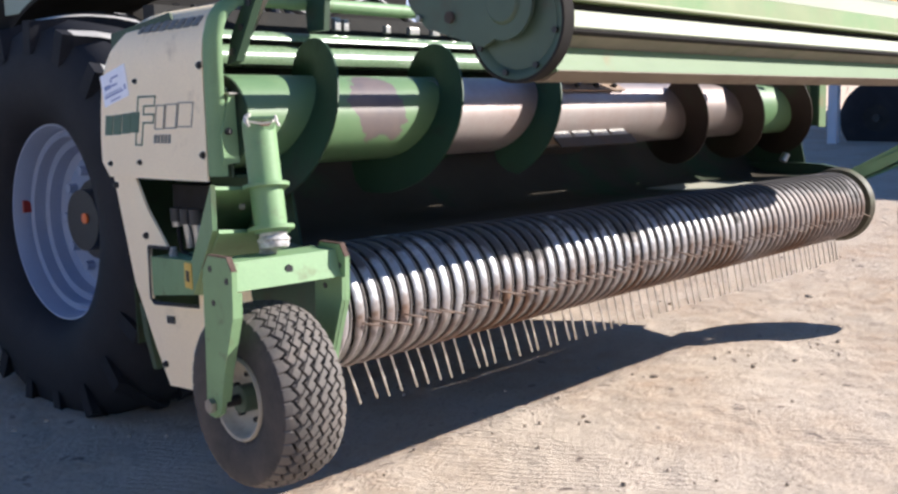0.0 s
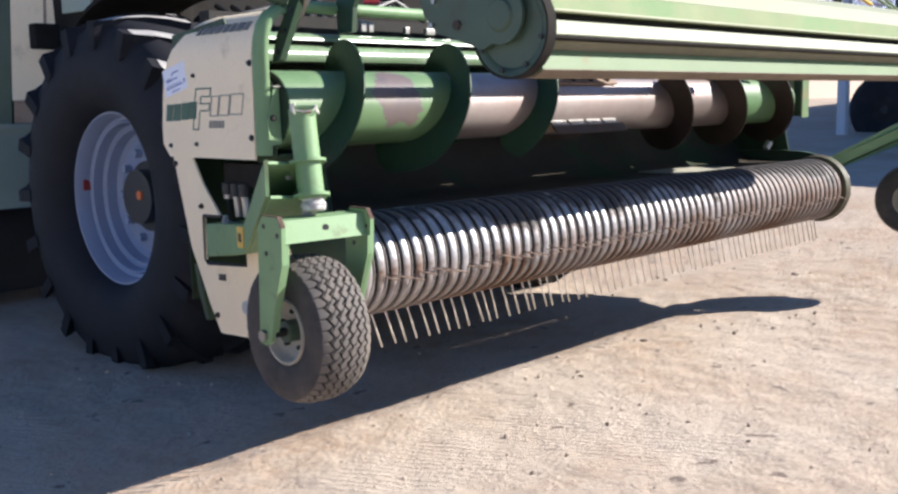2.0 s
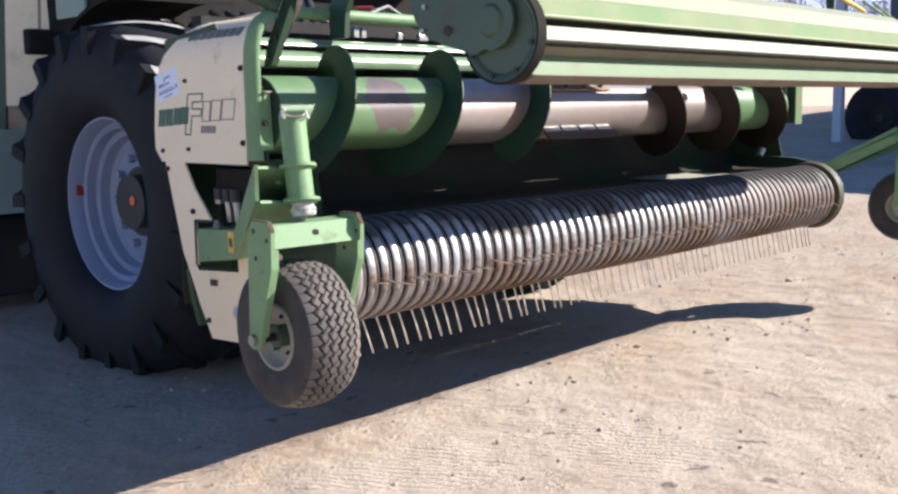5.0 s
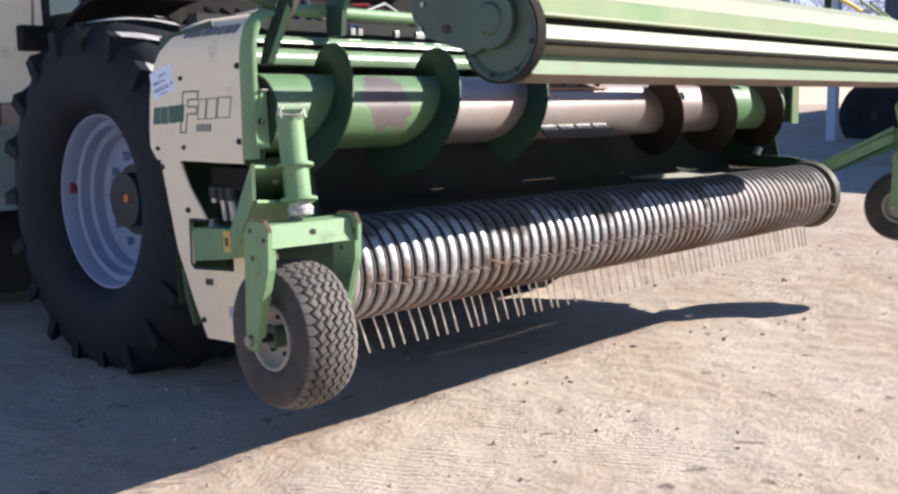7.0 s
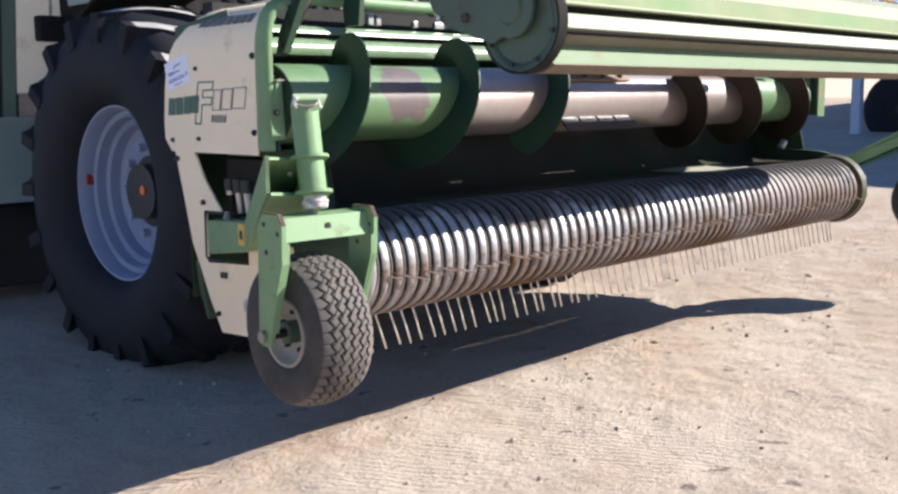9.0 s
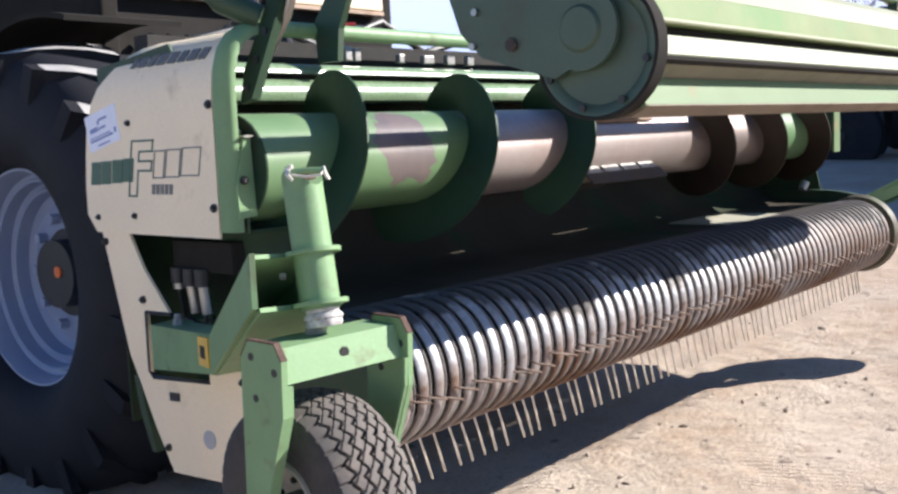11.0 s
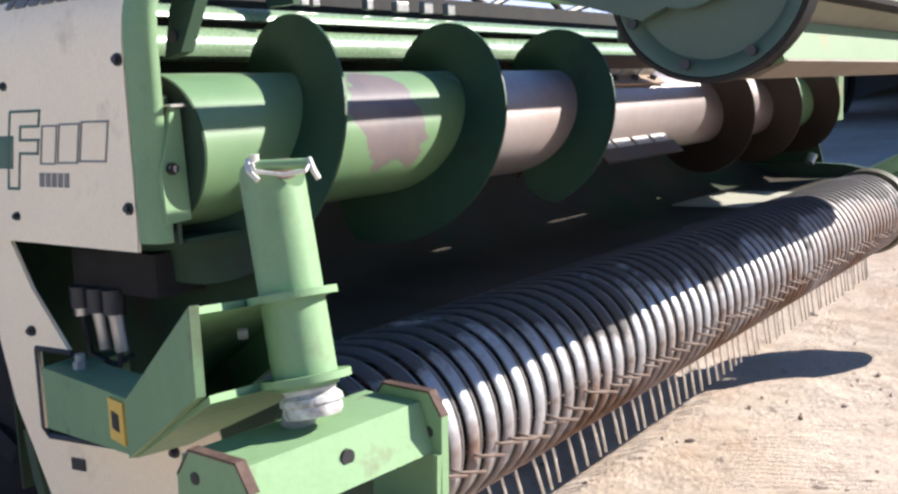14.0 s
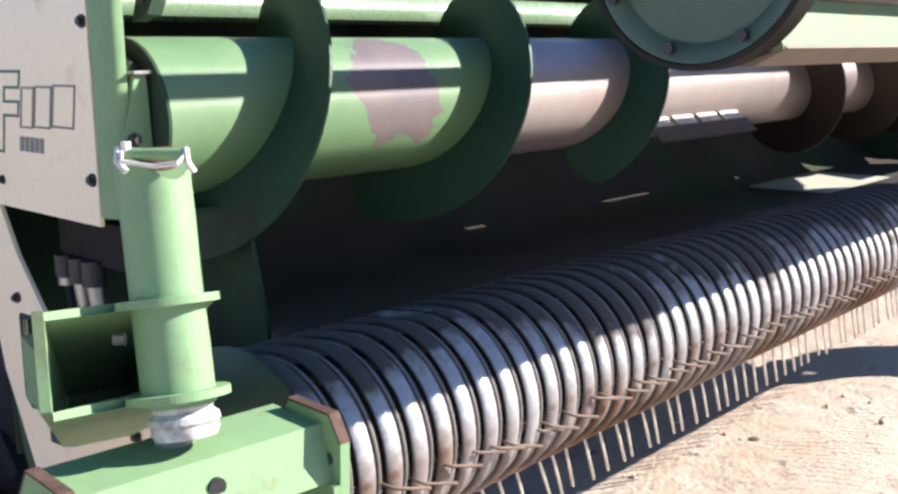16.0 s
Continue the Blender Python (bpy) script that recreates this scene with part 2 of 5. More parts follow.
def auger_material():
    """Green paint at the ends, worn through to bright steel over the middle and in patches."""
    m = material("auger_tube_paint", (0.49, 0.458, 0.448), 0.42, 0.85, 0.18, 4, (0.20, 0.120, 0.095), 0.36, 0.82, 2.0, 0.03, 30, stain_rough=0.5)
    nt = m.node_tree
    p = nt.nodes["Principled BSDF"]
    vec = nt.nodes.new("ShaderNodeTexCoord").outputs["Object"]
    xyz = nt.nodes.new("ShaderNodeSeparateXYZ")
    nt.links.new(vec, xyz.inputs[0])
    n = noise_fac(nt, vec, 6, 6, 0.25, 0.75)
    off = calc(nt, "ABSOLUTE", calc(nt, "SUBTRACT", xyz.outputs[0], 1.925))
    d = calc(nt, "ADD", off, calc(nt, "MULTIPLY", calc(nt, "SUBTRACT", n, 0.5), 0.16))
    worn = calc(nt, "LESS_THAN", d, 1.065)
    dist = nt.nodes.new("ShaderNodeVectorMath")
    dist.operation = "DISTANCE"
    nt.links.new(vec, dist.inputs[0])
    dist.inputs[1].default_value = (0.565, -0.100, 1.400)
    patch = calc(nt, "LESS_THAN", calc(nt, "ADD", dist.outputs["Value"], calc(nt, "MULTIPLY", n, 0.13)), 0.168)
    mask = worn
    old_c = p.inputs["Base Color"].links[0].from_socket
    # browner, darker far end: rust, with the flights' shade mixed into the colour
    far = nt.nodes.new("ShaderNodeMapRange")
    nt.links.new(calc(nt, "ADD", xyz.outputs[0], calc(nt, "MULTIPLY", n, 0.3)), far.inputs["Value"])
    far.inputs["From Min"].default_value, far.inputs["From Max"].default_value = 1.75, 2.55
    old_c = ramp_mix(nt, calc(nt, "MULTIPLY", far.outputs[0], 0.6), old_c, (0.165, 0.115, 0.098))
    green = ramp_mix(nt, noise_fac(nt, vec, 3.5, 5, 0.35, 0.7), (0.104, 0.188, 0.084), (0.155, 0.240, 0.116))
    scuff = ramp_mix(nt, n, (0.19, 0.135, 0.125), (0.060, 0.052, 0.085))
    old_m = p.inputs["Metallic"].links[0].from_socket
    old_r = p.inputs["Roughness"].links[0].from_socket
    nt.links.new(ramp_mix(nt, mask, ramp_mix(nt, calc(nt, "MULTIPLY", patch, 0.92), green, scuff), old_c), p.inputs["Base Color"])
    nt.links.new(calc(nt, "MULTIPLY", mask, old_m), p.inputs["Metallic"])
    r = nt.nodes.new("ShaderNodeMix")
    nt.links.new(mask, r.inputs[0])
    r.inputs[2].default_value = 0.42
    nt.links.new(old_r, r.inputs[3])
    nt.links.new(r.outputs[0], p.inputs["Roughness"])
    return m


def ground_material():
    """Pale compacted dirt with gravel grain, darker damp specks and ribbed tyre prints."""
    m = bpy.data.materials.new("compacted_dirt")
    m.use_nodes = True
    nt = m.node_tree
    p = nt.nodes["Principled BSDF"]
    vec = nt.nodes.new("ShaderNodeTexCoord").outputs["Object"]
    c = ramp_mix(nt, noise_fac(nt, vec, 1.1, 7, 0.38, 0.62), (0.41, 0.305, 0.215), (0.50, 0.425, 0.345))
    c = ramp_mix(nt, calc(nt, "MULTIPLY", noise_fac(nt, vec, 9, 7, 0.35, 0.65), 0.6), c, (0.50, 0.42, 0.34))
    c = ramp_mix(nt, noise_fac(nt, vec, 60, 5, 0.52, 0.72), c, (0.33, 0.26, 0.21))
    c = ramp_mix(nt, noise_fac(nt, vec, 9, 3, 0.68, 0.72, 0.5), c, (0.22, 0.175, 0.145))
    c = ramp_mix(nt, noise_fac(nt, vec, 150, 3, 0.66, 0.74), c, (0.68, 0.62, 0.55))
    nt.links.new(c, p.inputs["Base Color"])
    p.inputs["Roughness"].default_value = 0.95
    p.inputs["Specular IOR Level"].default_value = 0.2
    # ribbed prints of tyres: fine ridges inside patches
    mp = nt.nodes.new("ShaderNodeMapping")
    mp.inputs["Rotation"].default_value = (0, 0, radians(-28))
    nt.links.new(vec, mp.inputs["Vector"])
    w = nt.nodes.new("ShaderNodeTexWave")
    w.inputs["Scale"].default_value, w.inputs["Distortion"].default_value = 9.0, 1.2
    w.inputs["Detail Scale"].default_value = 2.0
    nt.links.new(mp.outputs[0], w.inputs["Vector"])
    tracks = calc(nt, "MULTIPLY", w.outputs["Fac"], noise_fac(nt, vec, 1.3, 2, 0.52, 0.62))
    fine = noise_fac(nt, vec, 45, 8, 0.2, 0.8, 0.7)
    lump = noise_fac(nt, vec, 5, 5, 0.2, 0.8)
    h = calc(nt, "ADD", calc(nt, "MULTIPLY", tracks, 0.27), calc(nt, "ADD", calc(nt, "MULTIPLY", fine, 0.6), calc(nt, "MULTIPLY", lump, 2.0)))
    b = nt.nodes.new("ShaderNodeBump")
    b.inputs["Strength"].default_value, b.inputs["Distance"].default_value = 0.65, 0.014
    nt.links.new(h, b.inputs["Height"])
    nt.links.new(b.outputs[0], p.inputs["Normal"])
    return m


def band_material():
    """Polished steel of the wrapper bands, rusting below a wavering height line, with shade painted on their tops."""
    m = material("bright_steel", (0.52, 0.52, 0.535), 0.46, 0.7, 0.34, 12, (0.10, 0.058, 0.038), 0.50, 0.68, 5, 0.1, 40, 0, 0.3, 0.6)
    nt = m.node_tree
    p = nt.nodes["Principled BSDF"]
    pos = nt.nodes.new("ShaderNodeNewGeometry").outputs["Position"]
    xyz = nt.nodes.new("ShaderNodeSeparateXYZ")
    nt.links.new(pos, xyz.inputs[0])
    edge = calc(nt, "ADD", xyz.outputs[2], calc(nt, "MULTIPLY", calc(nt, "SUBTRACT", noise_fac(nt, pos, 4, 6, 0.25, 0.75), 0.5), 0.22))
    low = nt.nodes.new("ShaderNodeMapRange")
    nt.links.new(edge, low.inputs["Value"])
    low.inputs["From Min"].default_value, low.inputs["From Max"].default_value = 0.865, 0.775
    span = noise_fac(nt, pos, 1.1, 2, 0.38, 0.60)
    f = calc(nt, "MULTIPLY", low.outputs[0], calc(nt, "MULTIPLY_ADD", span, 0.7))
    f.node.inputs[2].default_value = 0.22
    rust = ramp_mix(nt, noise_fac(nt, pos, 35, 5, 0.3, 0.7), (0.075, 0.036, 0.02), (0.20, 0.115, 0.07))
    # mottled darkening of the upper bands by height: the shade there, as colour
    mottle = noise_fac(nt, calc_vec(nt, pos, (3, 3, 3)), 3, 5, -0.35, 0.30)
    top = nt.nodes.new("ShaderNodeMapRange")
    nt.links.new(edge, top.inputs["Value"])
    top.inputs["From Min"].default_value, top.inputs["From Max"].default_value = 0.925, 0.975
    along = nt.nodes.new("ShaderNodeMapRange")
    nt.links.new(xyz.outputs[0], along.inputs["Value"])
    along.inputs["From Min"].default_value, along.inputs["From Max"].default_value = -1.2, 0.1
    f = calc(nt, "MAXIMUM", f, calc(nt, "MULTIPLY", calc(nt, "MULTIPLY", top.outputs[0], along.outputs[0]), calc(nt, "MULTIPLY", mottle, 0.95)))
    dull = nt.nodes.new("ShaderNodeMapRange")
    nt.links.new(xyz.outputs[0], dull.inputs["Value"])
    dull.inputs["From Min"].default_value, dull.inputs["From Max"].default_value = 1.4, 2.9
    f = calc(nt, "MAXIMUM", f, calc(nt, "MULTIPLY", calc(nt, "MULTIPLY", dull.outputs[0], mottle), 0.70))
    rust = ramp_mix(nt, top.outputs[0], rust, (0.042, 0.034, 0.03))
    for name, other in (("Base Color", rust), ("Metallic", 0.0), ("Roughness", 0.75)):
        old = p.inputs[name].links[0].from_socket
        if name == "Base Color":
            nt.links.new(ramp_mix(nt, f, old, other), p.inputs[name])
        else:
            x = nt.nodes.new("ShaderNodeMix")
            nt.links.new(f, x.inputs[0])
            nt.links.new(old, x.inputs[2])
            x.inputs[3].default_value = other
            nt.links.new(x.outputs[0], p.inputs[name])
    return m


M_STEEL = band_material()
M_AUGER = auger_material()
M_GROUND = ground_material()


# ---- mesh helpers ----
def part(name, bm, mat, parent=None, label="", smooth=False, bevel=0.0):
    """Links a bmesh as one mesh object, under a thing or a part if one is given."""
    if bevel:
        sharp = [e for e in bm.edges if len(e.link_faces) == 2 and e.calc_face_angle(0) > 0.5]
        bmesh.ops.bevel(bm, geom=sharp, offset=bevel, segments=2, profile=0.6, affect="EDGES", clamp_overlap=True)
    bmesh.ops.recalc_face_normals(bm, faces=bm.faces)
    me = bpy.data.meshes.new(name)
    bm.to_mesh(me)
    bm.free()
    me.materials.append(mat)
    if smooth:
        for f in me.polygons:
            f.use_smooth = True
        me.set_sharp_from_angle(angle=radians(38))
    ob = new(name, me)
    ob.parent = parent
    if label:
        ob["label"] = label
    return ob


def thing(name, label, category, group="", at=(0, 0, 0)):
    ob = new(name)
    ob.empty_display_size = 0.1
    ob.location = at
    return tagged(ob, label, category, group)


def box(bm, x0, x1, y0, y1, z0, z1, m=None):
    vs = bmesh.ops.create_cube(bm, size=1)["verts"]
    bmesh.ops.transform(bm, verts=vs, matrix=Matrix.LocRotScale(
        ((x0 + x1) / 2, (y0 + y1) / 2, (z0 + z1) / 2), None, (abs(x1 - x0), abs(y1 - y0), abs(z1 - z0))))
    if m:
        bmesh.ops.transform(bm, verts=vs, matrix=m)
    return bm


def cyl(bm, a, b, r, seg=20, r2=None):
    a, b = Vector(a), Vector(b)
    m = Matrix.Translation((a + b) / 2) @ (b - a).to_track_quat("Z", "Y").to_matrix().to_4x4()
    bmesh.ops.create_cone(bm, cap_ends=True, segments=seg, radius1=r, radius2=r if r2 is None else r2, depth=(b - a).length, matrix=m)
    return bm


def hull_loft(bm, sections, close=True):
    """Joins sections (lists of points of equal length) by quads, with end caps."""
    rows = [[bm.verts.new(p) for p in s] for s in sections]
    n = len(rows[0])
    for r0, r1 in zip(rows, rows[1:]):
        for i in range(n if close else n - 1):
            j = (i + 1) % n
            bm.faces.new((r0[i], r0[j], r1[j], r1[i]))
    if close:
        bm.faces.new(rows[0][::-1])
        bm.faces.new(rows[-1])
    return bm


def prism(bm, poly, axis, a, b):
    """A flat polygon, in the two other axes in their order, thickened along an axis from a to b."""
    def at(u, v, w):
        return {"x": (w, u, v), "y": (u, w, v), "z": (u, v, w)}[axis]
    return hull_loft(bm, [[at(u, v, w) for u, v in poly] for w in (a, b)])


def pipe(bm, pts, r, seg=10):
    """A round bar through points."""
    pts = [Vector(p) for p in pts]
    rows = []
    side = None
    for i, p in enumerate(pts):
        d = (pts[min(i + 1, len(pts) - 1)] - pts[max(i - 1, 0)]).normalized()
        if side is None:
            side = d.orthogonal().normalized()
        side = (side - d * side.dot(d)).normalized()
        up = d.cross(side)
        rows.append([p + (side * math.cos(k) + up * math.sin(k)) * r for k in np.linspace(0, 2 * math.pi, seg, endpoint=False)])
    return hull_loft(bm, rows)


def spin(bm, profile, cy, cz, seg=48, a0=0.0, a1=2 * math.pi):
    """Turns a closed profile of (x, radius) about the line along x through (cy, cz)."""
    full = abs(a1 - a0 - 2 * math.pi) < 1e-6
    n = seg if full else seg + 1
    rows = []
    for k in range(n):
        a = a0 + (a1 - a0) * k / seg
        rows.append([bm.verts.new((x, cy + r * math.cos(a), cz + r * math.sin(a))) for x, r in profile])
    m = len(profile)
    for k in range(seg):
        r0, r1 = rows[k], rows[(k + 1) % n]
        for i in range(m):
            j = (i + 1) % m
            bm.faces.new((r0[i], r0[j], r1[j], r1[i]))
    if not full:
        bm.faces.new(rows[0][::-1])
        bm.faces.new(rows[-1])
    return bm


def B():
    return bmesh.new()


def ground_z(x, y):
    return 0.150 + 0.013 * x + 0.020 * y + 0.035 * max(0.0, x - 3.2)


# ---- ground ----
def make_ground():
    xs = np.concatenate([[-300, -60, -15, -6, -3], np.arange(-1.5, 4.6, 0.03), np.linspace(4.7, 7, 24), [9, 14, 24, 60, 300, 1500]])
    ys = np.concatenate([[-300, -60, -15, -6, -3], np.arange(-2.2, 1.6, 0.03), np.linspace(1.7, 4, 24), [6, 10, 20, 60, 300, 1500]])
    verts, faces = [], []
    for y in ys:
        for x in xs:
            z = 0.150 + (ground_z(x, y) - 0.150) * min(1, 24 / max(24, math.hypot(x, y)))
            if -3 <= x <= 7 and -3 <= y <= 4:
                z += 0.010 * noise.noise((x * 1.7, y * 1.7, 0)) + 0.006 * noise.noise((x * 5, y * 5, 3))
                # trodden crust: small flat-topped lumps and hollows
                lump = noise.noise((x * 9, y * 9, 7))
                z += 0.006 * max(-0.25, min(0.3, lump)) + 0.0035 * noise.noise((x * 19, y * 19, 1))
            verts.append((x, y, z))
    nx = len(xs)
    for j in range(len(ys) - 1):
        for i in range(nx - 1):
            a = j * nx + i
            faces.append((a, a + 1, a + nx + 1, a + nx))
    me = bpy.data.meshes.new("ground")
    me.from_pydata(verts, [], faces)
    me.materials.append(M_GROUND)
    for f in me.polygons:
        f.use_smooth = True
    tagged(new("ground", me), "pale compacted dirt yard with gravel and tyre prints", "ground", kind="structure")
    # loose stones
    rng = random.Random(4)
    bm = B()
    for _ in range(560):
        x, y = rng.uniform(-1.0, 5.5), rng.uniform(-1.7, 1.6)
        r = 0.003 + 0.010 * rng.random() ** 3.5
        vs = bmesh.ops.create_icosphere(bm, subdivisions=1, radius=r)["verts"]
        bmesh.ops.transform(bm, verts=vs, matrix=Matrix.LocRotScale((x, y, ground_z(x, y) + r * 0.2), Euler((rng.random() * 6, rng.random() * 6, 0)), (1, rng.uniform(0.6, 1.2), rng.uniform(0.4, 0.8))))
    for x, y, r in ((2.27, -0.03, 0.016), (2.92, -0.39, 0.013), (1.57, -0.16, 0.011), (3.37, -0.41, 0.012), (4.18, 0.09, 0.022)):
        vs = bmesh.ops.create_icosphere(bm, subdivisions=2, radius=r)["verts"]
        for v in vs:
            v.co *= 1 + 0.25 * noise.noise(v.co * 60 + Vector((x, y, 0)))
        bmesh.ops.transform(bm, verts=vs, matrix=Matrix.LocRotScale((x, y, ground_z(x, y) + r * 0.2), Euler((0.2, 0.1, x)), (1.3, 0.9, 0.6)))
    m = material("loose_stones", (0.40, 0.33, 0.265), 0.9, 0, 0.35, 3, (0.14, 0.105, 0.08), 0.56, 0.62, 2.5, 0.3)
    tagged(part("loose_stones", bm, m), "small loose stones and clods scattered over the dirt", "stones", kind="stuff")


make_ground()


# ---- pick-up header: frame, hood, side panel ----
header = thing("pickup_header", "green and beige pick-up header raised in front of the harvester", "pick-up header", at=(0, 0, 0))


def hood_x(y):
    return 0.05 * y


def make_hood():
    # rows of (inset, height, front y, rear y), from the lower edge up and over the top
    rows = [(0, 1.190, -0.012, 0.545), (0, 1.235, -0.015, 0.588), (0, 1.30, -0.015, 0.588), (0, 1.40, -0.015, 0.575),
            (0, 1.47, -0.015, 0.560), (0, 1.53, -0.016, 0.528), (0.004, 1.57, -0.017, 0.495), (0.018, 1.61, -0.018, 0.44),
            (0.042, 1.642, -0.02, 0.40), (0.075, 1.664, -0.02, 0.375), (0.12, 1.678, -0.02, 0.36), (0.18, 1.684, -0.02, 0.35)]
    bm = B()
    outer, n = [], 12
    for dx, z, yf, yr in rows:
        outer.append([(hood_x(y) + dx, y, z) for y in np.linspace(yf, yr, n)])
    for s in range(2):
        grid = [[bm.verts.new((x + 0.007 * s, y, z - (0.006 * s if k > 6 else 0))) for x, y, z in r] for k, r in enumerate(outer)]
        if s == 0:
            first = grid
        for a, b in zip(grid, grid[1:]):
            for i in range(n - 1):
                bm.faces.new((a[i], a[i + 1], b[i + 1], b[i]))
    for k in range(len(rows) - 1):
        for i in (0, n - 1):
            bm.faces.new((first[k][i], first[k + 1][i], grid[k + 1][i], grid[k][i]))
    for k in (0, len(rows) - 1):
        for i in range(n - 1):
            bm.faces.new((first[k][i], first[k][i + 1], grid[k][i + 1], grid[k][i]))
    hood = part("side_hood", bm, M_BEIGE, header, "beige painted hood with bolts and decals", smooth=True)
    # bolts
    for y, z in ((0.0, 1.262), (-0.004, 1.502), (0.35, 1.473), (0.53, 1.23), (0.348, 1.237)):
        r = 0.0105 if y < 0.1 else 0.008
        x = hood_x(y)
        bm = cyl(B(), (x + 0.002, y, z), (x - 0.004, y, z), r, 14)
        cyl(bm, (x - 0.003, y, z), (x - 0.010, y, z), r * 0.62, 6)
        part("bolt", bm, M_BLACK, hood)
    return hood


def slab(bm, y0, y1, z0, z1, lean=0.0, lift=0.0015, turn=0.0):
    """A thin leaning bar lying on the hood's side."""
    pts = [(y0, z0), (y1, z0), (y1 - lean, z1), (y0 - lean, z1)]
    if turn:
        cy, cz = (y0 + y1) / 2, (z0 + z1) / 2
        c, s = math.cos(turn), math.sin(turn)
        pts = [(cy + (y - cy) * c - (z - cz) * s, cz + (y - cy) * s + (z - cz) * c) for y, z in pts]
    hull_loft(bm, [[(hood_x(y) - lift, y, z) for y, z in pts], [(hood_x(y) + 0.001, y, z) for y, z in pts]])


def ribbon(bm, pts, t):
    """A thin closed line of width t on the hood's side, through corners given as (y, z)."""
    n = len(pts)
    rings = []
    for i in range(n):
        p, q, r = Vector(pts[i - 1]), Vector(pts[i]), Vector(pts[(i + 1) % n])
        d0, d1 = (q - p).normalized(), (r - q).normalized()
        n0, n1 = Vector((-d0.y, d0.x)), Vector((-d1.y, d1.x))
        m = (n0 + n1).normalized()
        m *= t / 2 / max(0.35, m.dot(n0))
        ring = []
        for c, lift in ((q + m, 0.0015), (q - m, 0.0015), (q - m, -0.001), (q + m, -0.001)):
            ring.append(bm.verts.new((hood_x(c.x) - lift, c.x, c.y)))
        rings.append(ring)
    for i in range(n):
        a, b = rings[i], rings[(i + 1) % n]
        for k in range(4):
            bm.faces.new((a[k], a[(k + 1) % 4], b[(k + 1) % 4], b[k]))


def make_decals(hood):
    # block lettering as plain leaning bars
    for y, w, z in ((0.557, 0.046, 1.316), (0.506, 0.050, 1.318), (0.450, 0.050, 1.321), (0.397, 0.050, 1.324)):
        bm = B()
        slab(bm, y, y - w, z, z + 0.060, 0.012)
        part("decal_bar", bm, M_DECAL, hood, "dark green bar of the trade mark")
    bm = B()
    ribbon(bm, [(0.352, 1.376), (0.338, 1.427), (0.240, 1.427), (0.248, 1.400), (0.308, 1.400), (0.314, 1.376), (0.252, 1.376),
                (0.259, 1.352), (0.318, 1.352), (0.333, 1.288), (0.369, 1.288), (0.366, 1.304)], 0.005)
    part("decal_outline", bm, M_DECAL, hood, "tall outlined shape of the trade mark")
    for y, w, z in ((0.252, 0.046, 1.334), (0.198, 0.060, 1.336), (0.130, 0.076, 1.339)):
        bm = B()
        ribbon(bm, [(y, z), (y - w, z), (y - w - 0.016, z + 0.066), (y - 0.016, z + 0.066)], 0.0035)
        part("decal_outline", bm, M_DECAL_GREY, hood, "thin outlined shape of the trade mark")
    y = 0.262
    for _ in range(5):
        bm = B()
        slab(bm, y, y - 0.014, 1.293, 1.318, 0.004)
        part("decal_bar", bm, M_DECAL_GREY, hood)
        y -= 0.0195
    # sticker, turned a little
    st = B()
    slab(st, 0.559, 0.399, 1.416, 1.512, 0.0, 0.0012, -0.21)
    s = part("sticker", st, M_STICKER, hood, "pale blue rectangular sticker")
    for z0, z1, y0, y1 in ((1.438, 1.444, 0.545, 0.43), (1.447, 1.450, 0.545, 0.44), (1.423, 1.427, 0.51, 0.45), (1.462, 1.474, 0.540, 0.50), (1.464, 1.470, 0.495, 0.46), (1.486, 1.492, 0.492, 0.448), (1.478, 1.488, 0.498, 0.490), (1.440, 1.454, 0.420, 0.410)):
        bm = B()
        cy, cz = 0.479, 1.464
        c, sn = math.cos(0.20), -math.sin(0.20)
        pts = [(cy + (a - cy) * c - (b - cz) * sn, cz + (a - cy) * sn + (b - cz) * c) for a, b in ((y0, z0), (y1, z0), (y1, z1), (y0, z1))]
        hull_loft(bm, [[(hood_x(a) - 0.0022, a, b) for a, b in pts], [(hood_x(a) - 0.001, a, b) for a, b in pts]])
        part("print", bm, M_STICKER_INK, s)
    # maker's mark on the curved top, as plain dark blocks
    y = 0.345
    for w in (0.030, 0.046, 0.040, 0.048, 0.044, 0.040, 0.046, 0.040):
        bm = B()
        a, b = y, y - w + 0.012
        hull_loft(bm, [[(hood_x(a) + 0.0135, a, 1.611), (hood_x(b) + 0.0135, b, 1.611), (hood_x(b) + 0.034, b - 0.005, 1.6375), (hood_x(a) + 0.034, a - 0.005, 1.6375)],
                       [(hood_x(a) + 0.0185, a, 1.607), (hood_x(b) + 0.0185, b, 1.607), (hood_x(b) + 0.038, b - 0.005, 1.6335), (hood_x(a) + 0.038, a - 0.005, 1.6335)]])
        part("decal_bar", bm, M_DECAL_GREY, hood)
        y -= w


